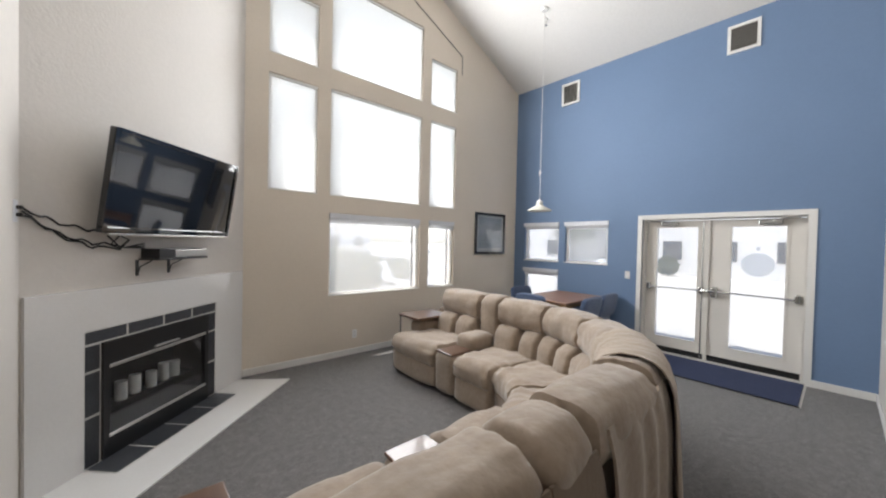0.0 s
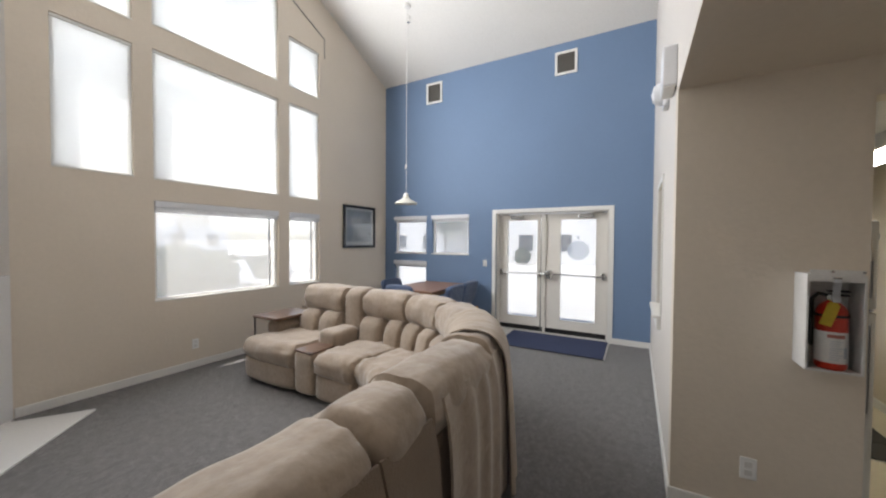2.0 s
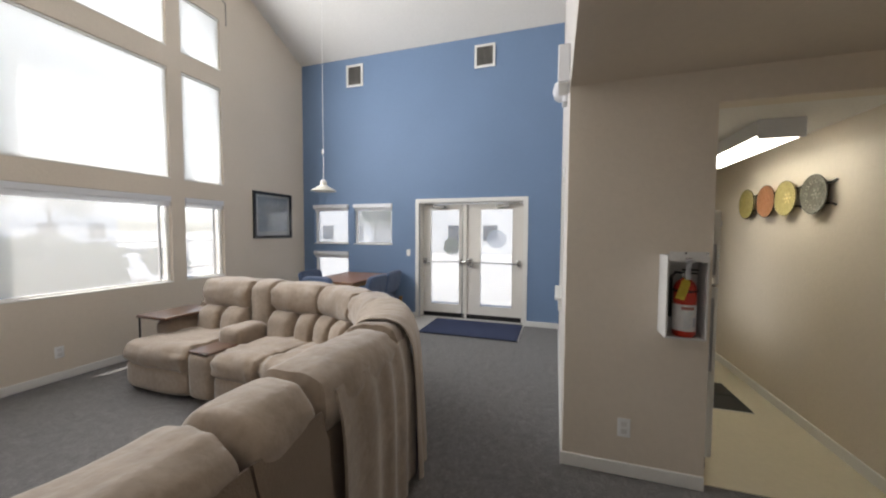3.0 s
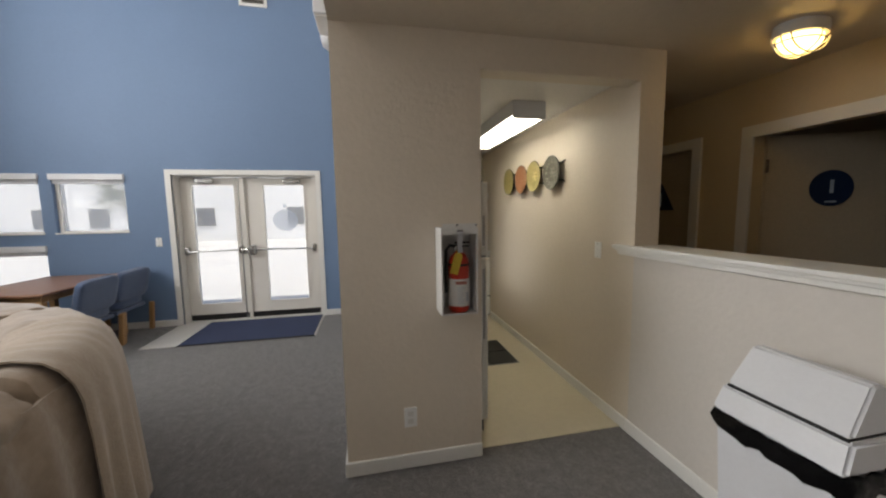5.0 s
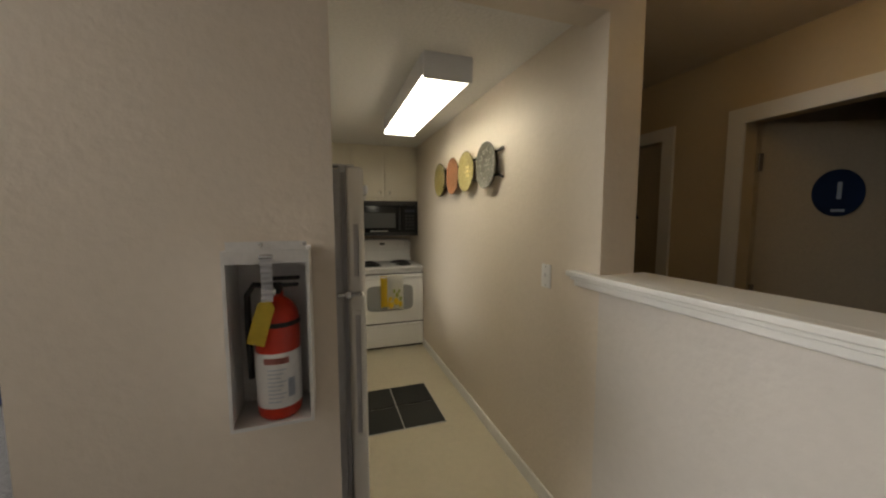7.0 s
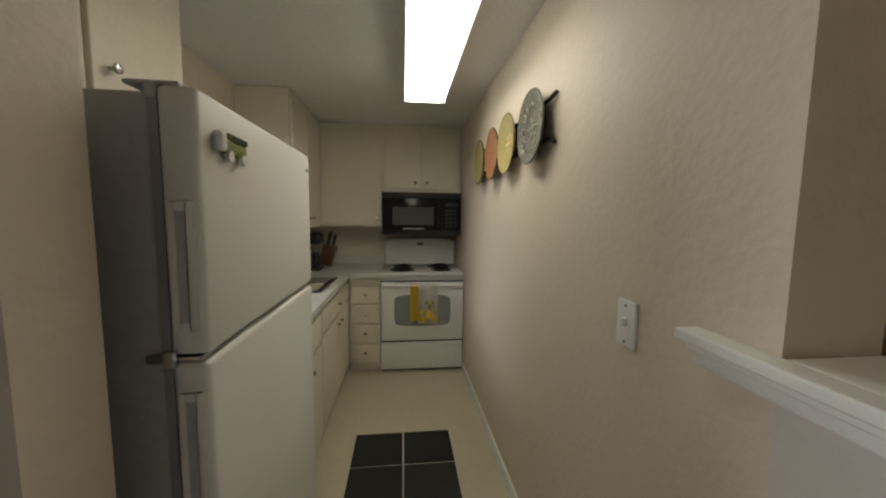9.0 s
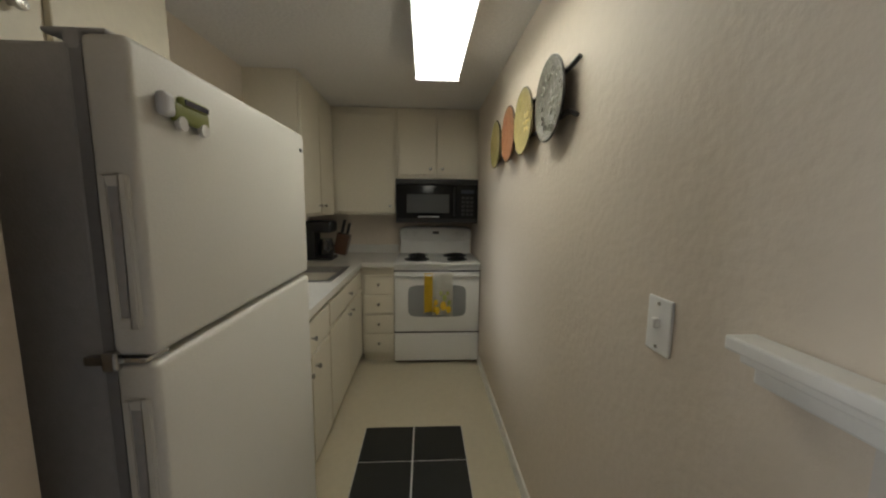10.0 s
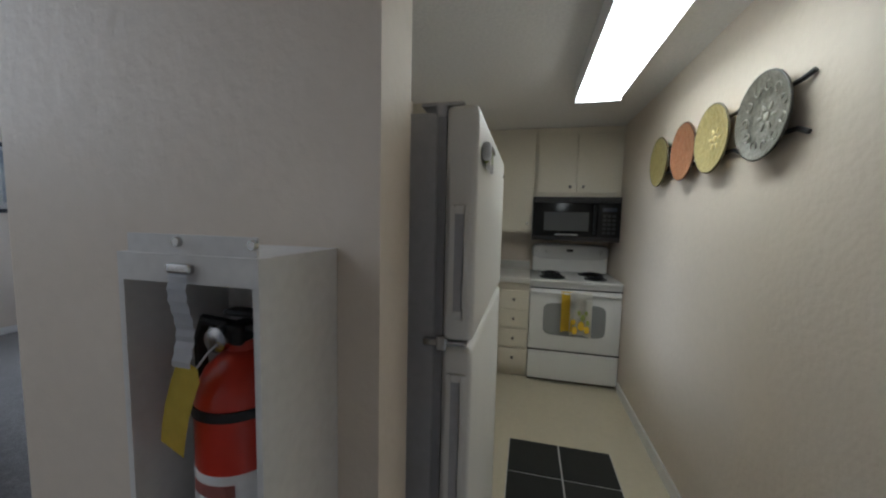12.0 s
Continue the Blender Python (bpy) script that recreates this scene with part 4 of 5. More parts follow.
# ---- passage: extinguisher, bin, lamp, restroom doors ----
ext = thing("extinguisher_cabinet", PIER, -0.906, 0.913, "open white metal extinguisher cabinet on the textured wall", "cabinet")
CAB = material("white_cabinet_metal", (0.70, 0.69, 0.67), 0.4, big=(6, 0.04))
D, HW, CH = 0.152, 0.097, 0.45
part("back_plate", block(-0.004, -0.001, -HW, HW, 0.0, CH), CAB, ext)
part("top", block(-D, -0.004, -HW, HW, CH - 0.004, CH), CAB, ext)
part("bottom", block(-D, -0.004, -HW, HW, 0.0, 0.004), CAB, ext)
for a in (-HW, HW - 0.003):
    part("side", block(-D, -0.004, a, a + 0.003, 0.004, CH - 0.004), CAB, ext)
for y0, y1, z0, z1 in ((-HW, HW, CH - 0.032, CH), (-HW, HW, 0.0, 0.009), (-HW, -HW + 0.008, 0.009, CH - 0.032), (HW - 0.008, HW, 0.009, CH - 0.032)):
    part("front_lip", block(-D - 0.003, -D, y0, y1, z0, z1), CAB, ext)
part("top_flange", block(-D + 0.002, -D + 0.005, -HW + 0.006, HW - 0.010, CH, CH + 0.022), CAB, ext, "thin upright metal flange")
bm = bmesh.new()
rows = []
for k in range(17):
    x = -D - 0.008 - 0.004 * math.sin(k * 0.45) - 0.0015 * (k % 2)
    rows.append([bm.verts.new((x, y, CH - 0.016 - 0.0068 * k)) for y in (-0.013, 0.013)])
for a, b in zip(rows, rows[1:]):
    bm.faces.new((a[0], a[1], b[1], b[0]))
bmesh.ops.solidify(bm, geom=bm.faces[:], thickness=0.003)
part("break_strap", bm, PLASTIC, ext, "white plastic break strap")
part("strap_clip", block(-D - 0.012, -D - 0.003, -0.016, 0.016, CH - 0.020, CH - 0.009, 0.003), CHROME, ext, "small steel clip")
for a in (0.012, -0.088):
    part("screw", lathe([(0, 0), (0.006, 0), (0.005, 0.005), (0, 0.005)], 10, pose(-D + 0.002, a, CH + 0.014, 0, -90, 0)), CHROME, ext)

cyl = thing("fire_extinguisher", 2.402, -0.916, 0.9185, "red fire extinguisher with a yellow inspection tag", "fire extinguisher")
part("cylinder", lathe([(0, 0), (0.046, 0.0), (0.052, 0.006), (0.055, 0.016), (0.055, 0.255), (0.052, 0.276), (0.042, 0.297), (0.026, 0.312), (0.018, 0.318), (0.018, 0.33), (0, 0.33)], 40), RED, cyl, smooth=True)
bm = lathe([(0.0554, 0.035), (0.0560, 0.036), (0.0560, 0.178), (0.0554, 0.179)], 40)
part("label_sheet", bm, PAPER, cyl, "white instruction label", True)
INK = material("blue_grey_ink", (0.50, 0.54, 0.60), 0.7)
RED_INK = material("faded_red_ink", (0.55, 0.20, 0.17), 0.7)


def label_bar(a0, a1, z0, z1, mat):
    """A printed bar that follows the round label."""
    bm = bmesh.new()
    cols = [[bm.verts.new((0.0563 * math.cos(a0 + (a1 - a0) * i / 6), 0.0563 * math.sin(a0 + (a1 - a0) * i / 6), z)) for z in (z0, z1)] for i in range(7)]
    for p, q in zip(cols, cols[1:]):
        bm.faces.new((p[0], q[0], q[1], p[1]))
    bmesh.ops.solidify(bm, geom=bm.faces[:], thickness=0.0004)
    part("label_print", bm, mat, cyl)


for k in range(9):
    label_bar(2.75, 3.55 - 0.12 * (k % 3), 0.135 - k * 0.0105, 0.1385 - k * 0.0105, INK)
label_bar(2.6, 3.7, 0.152, 0.168, RED_INK)
label_bar(3.62, 3.95, 0.06, 0.11, INK)
part("strap", lathe([(0.0552, 0.246), (0.0572, 0.246), (0.0572, 0.258), (0.0552, 0.258)], 40), RUBBER, cyl, "black retaining strap")
bm = block(-0.020, 0.020, -0.015, 0.015, 0.325, 0.352, 0.005)
box(bm, -0.011, 0.011, -0.060, 0.02, 0.360, 0.369, 0.004)
box(bm, -0.011, 0.011, -0.056, 0.015, 0.342, 0.350, 0.003)
part("valve", bm, RUBBER, cyl, "black squeeze handle")
part("gauge", lathe([(0, 0), (0.016, 0), (0.016, 0.010), (0.012, 0.012), (0, 0.012)], 20, pose(-0.020, 0.012, 0.335, 0, -90, 0)), CHROME, cyl, "round chrome pressure gauge", True)
part("hose", rod(bmesh.new(), [(0.0, 0.014, 0.345), (-0.008, 0.05, 0.352), (0.0, 0.068, 0.325), (0.005, 0.070, 0.22), (0.005, 0.068, 0.1)], 0.008, 8), RUBBER, cyl, smooth=True)
bm = bmesh.new()
rows = [[bm.verts.new((0.004 * math.sin(z * 30), y + (0.010 if z > -0.012 and abs(y) > 0.02 else 0) * (-1 if y > 0 else 1), z)) for y in (-0.021, -0.008, 0.008, 0.021)] for z in (0.0, -0.012, -0.035, -0.06, -0.085, -0.112)]
for a, b in zip(rows, rows[1:]):
    for k in range(3):
        bm.faces.new((a[k], a[k + 1], b[k + 1], b[k]))
bmesh.ops.solidify(bm, geom=bm.faces[:], thickness=0.001)
bm.transform(pose(-0.062, 0.012, 0.318, 16, 3, -6))
part("tag", bm, YELLOW, cyl, "yellow paper inspection tag")
part("tag_tie", rod(bmesh.new(), [(-0.058, 0.014, 0.306), (-0.04, 0.01, 0.325), (-0.012, 0.0, 0.345)], 0.0014, 5), PLASTIC, cyl)

bin_ = thing("waste_bin", 1.45, -1.845, 0.0, "white swing-top waste bin with a black liner", "bin")
def taper(x0, y0, z0, x1, y1, z1, bevel=0.02):
    bm = bmesh.new()
    v = [bm.verts.new(p) for p in ((-x0, -y0, z0), (x0, -y0, z0), (x0, y0, z0), (-x0, y0, z0), (-x1, -y1, z1), (x1, -y1, z1), (x1, y1, z1), (-x1, y1, z1))]
    for f in ((3, 2, 1, 0), (4, 5, 6, 7), (0, 1, 5, 4), (1, 2, 6, 5), (2, 3, 7, 6), (3, 0, 4, 7)):
        bm.faces.new([v[i] for i in f])
    if bevel:
        bmesh.ops.bevel(bm, geom=bm.edges[:], offset=bevel, segments=3, affect="EDGES")
    return bm
part("body", taper(0.155, 0.125, 0.0, 0.185, 0.15, 0.70, 0.02), PLASTIC, bin_, smooth=True)
bm = bmesh.new()
n = 64
rings = []
for j, (grow, z) in enumerate(((0.0, 0.705), (0.012, 0.70), (0.016, 0.675), (0.010, 0.65), (0.006, 0.635))):
    ring = []
    for i in range(n):
        a = 2 * math.pi * i / n
        c, s = math.cos(a), math.sin(a)
        r = 1 / (abs(c) ** 8 + abs(s) ** 8) ** (1 / 8)
        wob = 0.006 * noise.noise((c * 6, s * 6, j * 0.7)) + 0.004 * math.sin(a * 17 + j)
        ring.append(bm.verts.new(((0.186 + grow + wob) * r * c, (0.151 + grow + wob) * r * s, z + (0.02 * noise.noise((c * 4, s * 4, 5)) if j > 2 else 0))))
    rings.append(ring)
for a, b in zip(rings, rings[1:]):
    for i in range(n):
        bm.faces.new((a[i], a[(i + 1) % n], b[(i + 1) % n], b[i]))
bmesh.ops.solidify(bm, geom=bm.faces[:], thickness=0.002)
part("liner", bm, BAG, bin_, "wrinkled black bin liner", True)
part("hood", taper(0.19, 0.155, 0.705, 0.182, 0.118, 0.795, 0.010), PLASTIC, bin_, smooth=True)
part("flap_gap", block(-0.168, 0.168, -0.112, 0.112, 0.790, 0.799, 0.001), RUBBER, bin_)
bm = bmesh.new()
v = [bm.verts.new(p) for p in ((-0.172, 0.113, 0.7995), (0.172, 0.113, 0.7995), (0.160, 0.022, 0.94), (-0.160, 0.022, 0.94), (-0.172, -0.113, 0.7995), (0.172, -0.113, 0.7995), (0.160, -0.022, 0.94), (-0.160, -0.022, 0.94))]
for f in ((0, 1, 2, 3), (3, 2, 6, 7), (7, 6, 5, 4), (0, 3, 7, 4), (1, 5, 6, 2), (0, 4, 5, 1)):
    bm.faces.new([v[i] for i in f])
bmesh.ops.recalc_face_normals(bm, faces=bm.faces[:])
bmesh.ops.bevel(bm, geom=bm.edges[:], offset=0.008, segments=3, affect="EDGES")
part("swing_flap", bm, PLASTIC, bin_, "white peaked swing flap", True)

lamp = thing("bulkhead_lamp", 2.13, -2.70, LOW, "lit oval bulkhead lamp with a white wire guard", "lamp")
OV = Matrix.Diagonal((1.0, 1.35, 1, 1))
part("base", lathe([(0, 0), (0.098, 0), (0.10, -0.03), (0.095, -0.055), (0.085, -0.058), (0, -0.058)], 36, OV), PLASTIC, lamp, "white oval base", True)
part("lens", lathe([(0.08, -0.058), (0.078, -0.085), (0.06, -0.115), (0.03, -0.13), (0, -0.133)], 36, OV), BULB, lamp, "glowing frosted glass", True)
bm = bmesh.new()
for k in (-1, 0, 1):
    rod(bm, [(k * 0.045, 1.35 * 0.095 * math.cos(a), -0.055 - 0.09 * math.sin(a)) for a in [math.pi * i / 12 for i in range(13)]], 0.004, 6)
rod(bm, [(0.095 * math.cos(a), 0, -0.055 - 0.09 * math.sin(a)) for a in [math.pi * i / 12 for i in range(13)]], 0.004, 6)
rod(bm, [(0.09 * math.cos(a), 1.35 * 0.09 * math.sin(a), -0.088) for a in [2 * math.pi * i / 28 for i in range(29)]], 0.004, 6)
part("wire_guard", bm, PLASTIC, lamp, "white wire guard", True)


def restroom_casing(name, hole):
    bm = wall_cells(bmesh.new(), "y", -3.295, 0.018, [hole[0] - 0.075, hole[1] + 0.075], [0.0, hole[3] + 0.075], [(hole[0] + 0.01, hole[1] - 0.01, 0.0, hole[3] - 0.01)])
    structure(name, bm, TRIM, "painted door casing of a restroom", "door frame")


restroom_casing("door_frame_restroom", REST_1)
restroom_casing("door_frame_restroom", REST_2)
REST_DOOR = material("tan_door_paint", (0.52, 0.45, 0.34), 0.5, big=(2, 0.04))


def restroom_door(name, m, label):
    d = thing(name, 0, 0, 0, label, "door", kind="structure")
    d.matrix_basis = m
    part("door_leaf", block(-0.81, 0.0, -0.022, 0.022, 0.012, 1.965, 0.002), REST_DOOR, d)
    for z in (0.25, 1.0, 1.75):
        part("hinge", block(-0.012, 0.012, 0.018, 0.03, z - 0.05, z + 0.05, 0.002), CHROME, d)
    bm = rod(bmesh.new(), [(-0.75, 0.022, 0.98), (-0.75, 0.07, 0.98), (-0.66, 0.075, 0.98)], 0.009, 8)
    lathe([(0, 0), (0.028, 0), (0.026, 0.008), (0, 0.008)], 18, pose(-0.75, 0.022, 0.98, -90), bm)
    part("door_handle", bm, CHROME, d, "chrome lever handle")
    return d


open_door = restroom_door("door_3", pose(2.76, -3.40, 0, 0, 0, 64), "tan restroom door standing open into the dark")
bm = lathe([(0, 0), (0.13, 0), (0.13, 0.006), (0, 0.006)], 48, pose(-0.40, 0.024, 1.575, -90))
part("round_sign", bm, SIGN_BLUE, open_door, "round navy restroom sign")
part("sign_figure", block(-0.412, -0.388, 0.031, 0.033, 1.54, 1.635, 0.0009, 1), PALE_BLUE, open_door, "plain pale upright symbol")
part("sign_caption", block(-0.435, -0.365, 0.031, 0.033, 1.47, 1.485, 0.0009, 1), PALE_BLUE, open_door)
shut_door = restroom_door("door_4", pose(4.08, -3.36, 0, 0, 0, 0), "closed tan restroom door with a triangular sign")
bm = bmesh.new()
v = [bm.verts.new((-0.44 + x, y, 1.56 + z)) for y in (0.024, 0.030) for x, z in ((-0.155, -0.13), (0.155, -0.13), (0.0, 0.14))]
for f in ((0, 2, 1), (3, 4, 5), (0, 1, 4, 3), (1, 2, 5, 4), (2, 0, 3, 5)):
    bm.faces.new([v[i] for i in f])
part("triangle_sign", bm, SIGN_BLUE, shut_door, "navy triangular restroom sign")
part("sign_figure", block(-0.452, -0.428, 0.031, 0.033, 1.47, 1.60, 0.0009, 1), PALE_BLUE, shut_door)

# ---- kitchen ----
fridge = thing("refrigerator", 2.685, -1.178, 0.0, "white top-freezer refrigerator beside the kitchen opening", "refrigerator")
part("body", block(0.008, 0.685, 0.078, 0.745, 0.03, 1.612, 0.006), FRIDGE_SIDE, fridge, "textured cabinet sides, greyed for shade")


GASKET = material("grey_gasket_rubber", (0.30, 0.30, 0.31), 0.6)


def fridge_door(z0, z1, h0, h1):
    bm = block(0.0, 0.69, 0.0, 0.062, z0, z1, 0.012, 3)
    d = part("door", bm, FRIDGE, fridge, "white enamel door", True)
    bm = wall_cells(bmesh.new(), "x", -0.007, 0.009, [0.012, 0.050], [h0, h1], [(0.022, 0.040, h0 + 0.016, h1 - 0.016)])
    bmesh.ops.bevel(bm, geom=bm.edges[:], offset=0.002, segments=2, affect="EDGES")
    part("handle_rim", bm, FRIDGE, d, "moulded grip rim", True)
    # Recess greyer than the door to give it shade.
    part("handle_recess", block(-0.002, 0.0, 0.021, 0.041, h0 + 0.015, h1 - 0.015), FRIDGE_SIDE, d, "shallow grip recess with its shade in the grey")
    return d


upper_door, lower_door = fridge_door(1.170, 1.622, 1.215, 1.435), fridge_door(0.09, 1.158, 0.62, 1.105)
part("gasket", block(0.006, 0.684, 0.062, 0.078, 0.10, 1.612), GASKET, fridge, "grey door gasket")
bm = block(0.0, 0.045, 0.012, 0.062, 1.160, 1.168, 0.002)
box(bm, -0.008, 0.006, 0.050, 0.072, 1.150, 1.180, 0.004)
box(bm, -0.004, 0.010, 0.066, 0.100, 1.158, 1.172, 0.003)
part("middle_hinge", bm, CHROME, fridge, "bright steel hinge")
bm = block(0.008, 0.060, 0.030, 0.115, 1.622, 1.630, 0.004)
box(bm, 0.004, 0.030, 0.062, 0.085, 1.60, 1.629, 0.006)
part("top_hinge", bm, FRIDGE_SIDE, fridge, "grey hinge cover")
part("toe_grille", block(0.01, 0.68, 0.03, 0.08, 0.012, 0.085, 0.003), BLACK, fridge)
part("badge", block(0.645, 0.665, -0.002, 0.0, 1.562, 1.572), BLACK, fridge)
magnet = thing("toy_van_magnet", 2.785, -1.179, 1.532, "small green van-shaped magnet on the freezer door", "magnet")
GREEN = material("olive_green_plastic", (0.24, 0.27, 0.07), 0.4)
bm = block(-0.034, 0.056, -0.012, 0.0, -0.008, 0.022, 0.007, 3)
box(bm, -0.016, 0.052, -0.014, 0.0, 0.016, 0.034, 0.006, 3)
part("van_body", bm, GREEN, magnet, smooth=True)
for a in (-0.018, 0.038):
    part("wheel", lathe([(0, 0), (0.011, 0), (0.011, 0.008), (0, 0.008)], 16, pose(a, -0.006, -0.010, 90)), PAPER, magnet)
part("window_band", block(-0.012, 0.048, -0.0155, -0.014, 0.020, 0.029), DARK_GLASS, magnet)
part("clip", block(-0.062, -0.036, -0.018, 0.0, -0.006, 0.030, 0.008, 3), PLASTIC, magnet)


def knob(parent, m):
    part("knob", lathe([(0, 0), (0.006, 0), (0.005, 0.012), (0.013, 0.018), (0.012, 0.026), (0, 0.029)], 14, m), CHROME, parent, "chrome knob", True)


def cupboard(name, x0, x1, y0, y1, z0, z1, face, fronts, label, toe=0.0):
    """A cabinet unit; fronts: (a, b, z0, z1, knob a, knob z) on the face '-x' or '-y'."""
    c = thing(name, 0, 0, 0, label, "cabinet")
    part("body", block(x0, x1, y0, y1, z0 + toe, z1), CABINET, c)
    if toe:
        part("toe_board", block(x0 + (0.05 if face == "-x" else 0), x1, y0 + (0.05 if face == "-y" else 0), y1, z0, z0 + toe), CABINET, c)
    for a, b, c0, c1, ka, kz in fronts:
        if face == "-x":
            d = part("door", block(x0 - 0.018, x0 - 0.001, a + 0.004, b - 0.004, c0, c1, 0.004), CABINET, c)
            knob(d, pose(x0 - 0.018, ka, kz, 0, -90, 0))
        else:
            d = part("door", block(a + 0.004, b - 0.004, y0 - 0.018, y0 - 0.001, c0, c1, 0.004), CABINET, c)
            knob(d, pose(ka, y0 - 0.018, kz, 90, 0, 0))
    return c


UT = 2.246
cupboard("wall_cabinet", 5.40, KX - 0.002, -1.325, -0.422, 1.305, UT, "-x", [(-1.31, -0.765, 1.325, 2.185, -1.265, 1.385)], "cream painted corner wall cabinet")
cupboard("wall_cabinet", 5.40, KX - 0.002, SIDE + 0.001, -1.329, 1.632, UT, "-x", [(-1.676, -1.34, 1.665, 2.185, -1.625, 1.72), (-2.04, -1.682, 1.665, 2.185, -1.735, 1.72)], "cream painted cabinet over the microwave")
cupboard("wall_cabinet", 4.55, 5.378, -0.755, -0.422, 1.305, UT, "-y", [(4.56, 4.955, 1.325, 2.185, 4.90, 1.385), (4.965, 5.355, 1.325, 2.185, 5.02, 1.385)], "cream painted wall cabinet over the counter")
cupboard("wall_cabinet", 2.617, 3.395, -0.755, -0.422, 1.67, UT, "-y", [(2.625, 3.005, 1.68, 2.205, 2.94, 1.777), (3.015, 3.385, 1.68, 2.205, 3.07, 1.777)], "cream painted cabinet over the refrigerator")
DR = [(-1.31, -1.055, z, z + 0.155, -1.182, z + 0.08) for z in (0.115, 0.29, 0.465, 0.64)]
drawers = cupboard("drawer_cabinet", 5.148, KX - 0.002, -1.314, -1.04, 0.0, 0.872, "-x", DR, "cream base cabinet with four drawers", 0.09)
part("false_front", block(5.13, 5.147, -1.306, -1.059, 0.815, 0.86, 0.003), CABINET, drawers)
cupboard("base_cabinet", 3.42, 4.12, -1.022, -0.422, 0.0, 0.872, "-y", [(3.475, 3.79, 0.11, 0.66, 3.74, 0.60), (3.795, 4.115, 0.11, 0.66, 3.85, 0.60), (3.475, 4.115, 0.68, 0.84, 3.80, 0.76)], "cream base cabinet beside the refrigerator", 0.09)
cupboard("base_cabinet", 4.124, 5.145, -1.022, -0.422, 0.0, 0.872, "-y", [(4.13, 4.63, 0.11, 0.68, 4.58, 0.63), (4.635, 5.12, 0.11, 0.68, 4.69, 0.63), (4.13, 5.12, 0.70, 0.84, 4.62, 0.77)], "cream base cabinet under the sink", 0.09)
top = thing("worktop", 0, 0, 0, "white laminate worktop with a raised back edge", "worktop")
SINK = (4.36, 4.88, -0.975, -0.55)
bm = bmesh.new()
for a, b, c, d in ((3.40, SINK[0], -1.05, -0.422), (SINK[1], KX - 0.002, -1.05, -0.422), (SINK[0], SINK[1], -1.05, SINK[2]), (SINK[0], SINK[1], SINK[3], -0.422), (5.085, KX - 0.002, -1.314, -1.05)):
    box(bm, a, b, c, d, 0.874, 0.912)
part("slab", bm, COUNTER, top)
part("upstand", block(KX - 0.025, KX - 0.003, -1.314, -0.44, 0.913, 0.995, 0.003), COUNTER, top)
part("upstand", block(3.40, KX - 0.026, -0.44, -0.423, 0.913, 0.948, 0.003), COUNTER, top)
sink = thing("kitchen_sink", 0, 0, 0, "stainless steel drop-in kitchen sink", "sink")
bm = bmesh.new()
for a, b, c, d in ((SINK[0] - 0.015, SINK[0] + 0.02, SINK[2] - 0.015, SINK[3] + 0.015), (SINK[1] - 0.02, SINK[1] + 0.015, SINK[2] - 0.015, SINK[3] + 0.015), (SINK[0] + 0.02, SINK[1] - 0.02, SINK[2] - 0.015, SINK[2] + 0.02), (SINK[0] + 0.02, SINK[1] - 0.02, SINK[3] - 0.03, SINK[3] + 0.015)):
    box(bm, a, b, c, d, 0.9125, 0.918)
part("rim", bm, STEEL, sink)
bm = bmesh.new()
box(bm, SINK[0] + 0.003, SINK[1] - 0.003, SINK[2] + 0.003, SINK[3] - 0.003, 0.74, 0.912)
bmesh.ops.delete(bm, geom=[f for f in bm.faces if f.normal.z > 0.9 or f.calc_center_median().z > 0.9], context="FACES")
bmesh.ops.solidify(bm, geom=bm.faces[:], thickness=0.002)
part("bowl", bm, STEEL, sink)
part("faucet", rod(bmesh.new(), [(4.62, -0.50, 0.918), (4.62, -0.50, 1.06), (4.62, -0.54, 1.10), (4.62, -0.64, 1.10), (4.62, -0.68, 1.07)], 0.011, 10), CHROME, sink, "chrome swan-neck faucet", True)

stove = thing("electric_range", 5.11, SIDE + 0.004, 0.0, "white freestanding electric range with coil burners", "range")
W = 0.742
part("body", block(0.03, 0.62, 0.0, W, 0.03, 0.885, 0.004), APPLIANCE, stove)
part("plinth", block(0.05, 0.6, 0.01, W - 0.01, 0.0, 0.03), BLACK, stove)
oven = part("oven_door", block(0.0, 0.028, 0.004, W - 0.004, 0.30, 0.83, 0.008), APPLIANCE, stove, "white oven door", True)
bm = pillow(bmesh.new(), (0.50, 0.28, 0.004), pose(-0.001, W / 2, 0.575, 90, 0, 90), 8, 7)
part("oven_window", bm, OVEN_GLASS, oven, "grey oven window", True)
part("oven_handle", block(-0.035, -0.004, 0.015, W - 0.015, 0.79, 0.818, 0.01, 3), APPLIANCE, oven, "", True)
part("door_gap", block(0.01, 0.03, 0.0, W, 0.832, 0.84), BLACK, stove)
part("drawer", block(0.0, 0.028, 0.004, W - 0.004, 0.035, 0.285, 0.008), APPLIANCE, stove, "white storage drawer", True)
part("drawer_gap", block(0.012, 0.03, 0.0, W, 0.286, 0.299), BLACK, stove)
part("drawer_lip", block(-0.012, 0.0, 0.02, W - 0.02, 0.262, 0.275, 0.004), APPLIANCE, stove)
part("cooktop", block(-0.01, 0.62, 0.0, W, 0.886, 0.912, 0.008), APPLIANCE, stove, "white enamel cooktop", True)
bm = block(0.55, 0.62, 0.02, W - 0.02, 0.912, 1.08, 0.01)
panel = part("backguard", bm, APPLIANCE, stove, "white control backguard", True)
bm = pillow(bmesh.new(), (0.09, W - 0.02, 0.16), pose(0.575, W / 2, 1.11, 0, -12, 0), 10, 5)
part("control_hood", bm, APPLIANCE, panel, "", True)
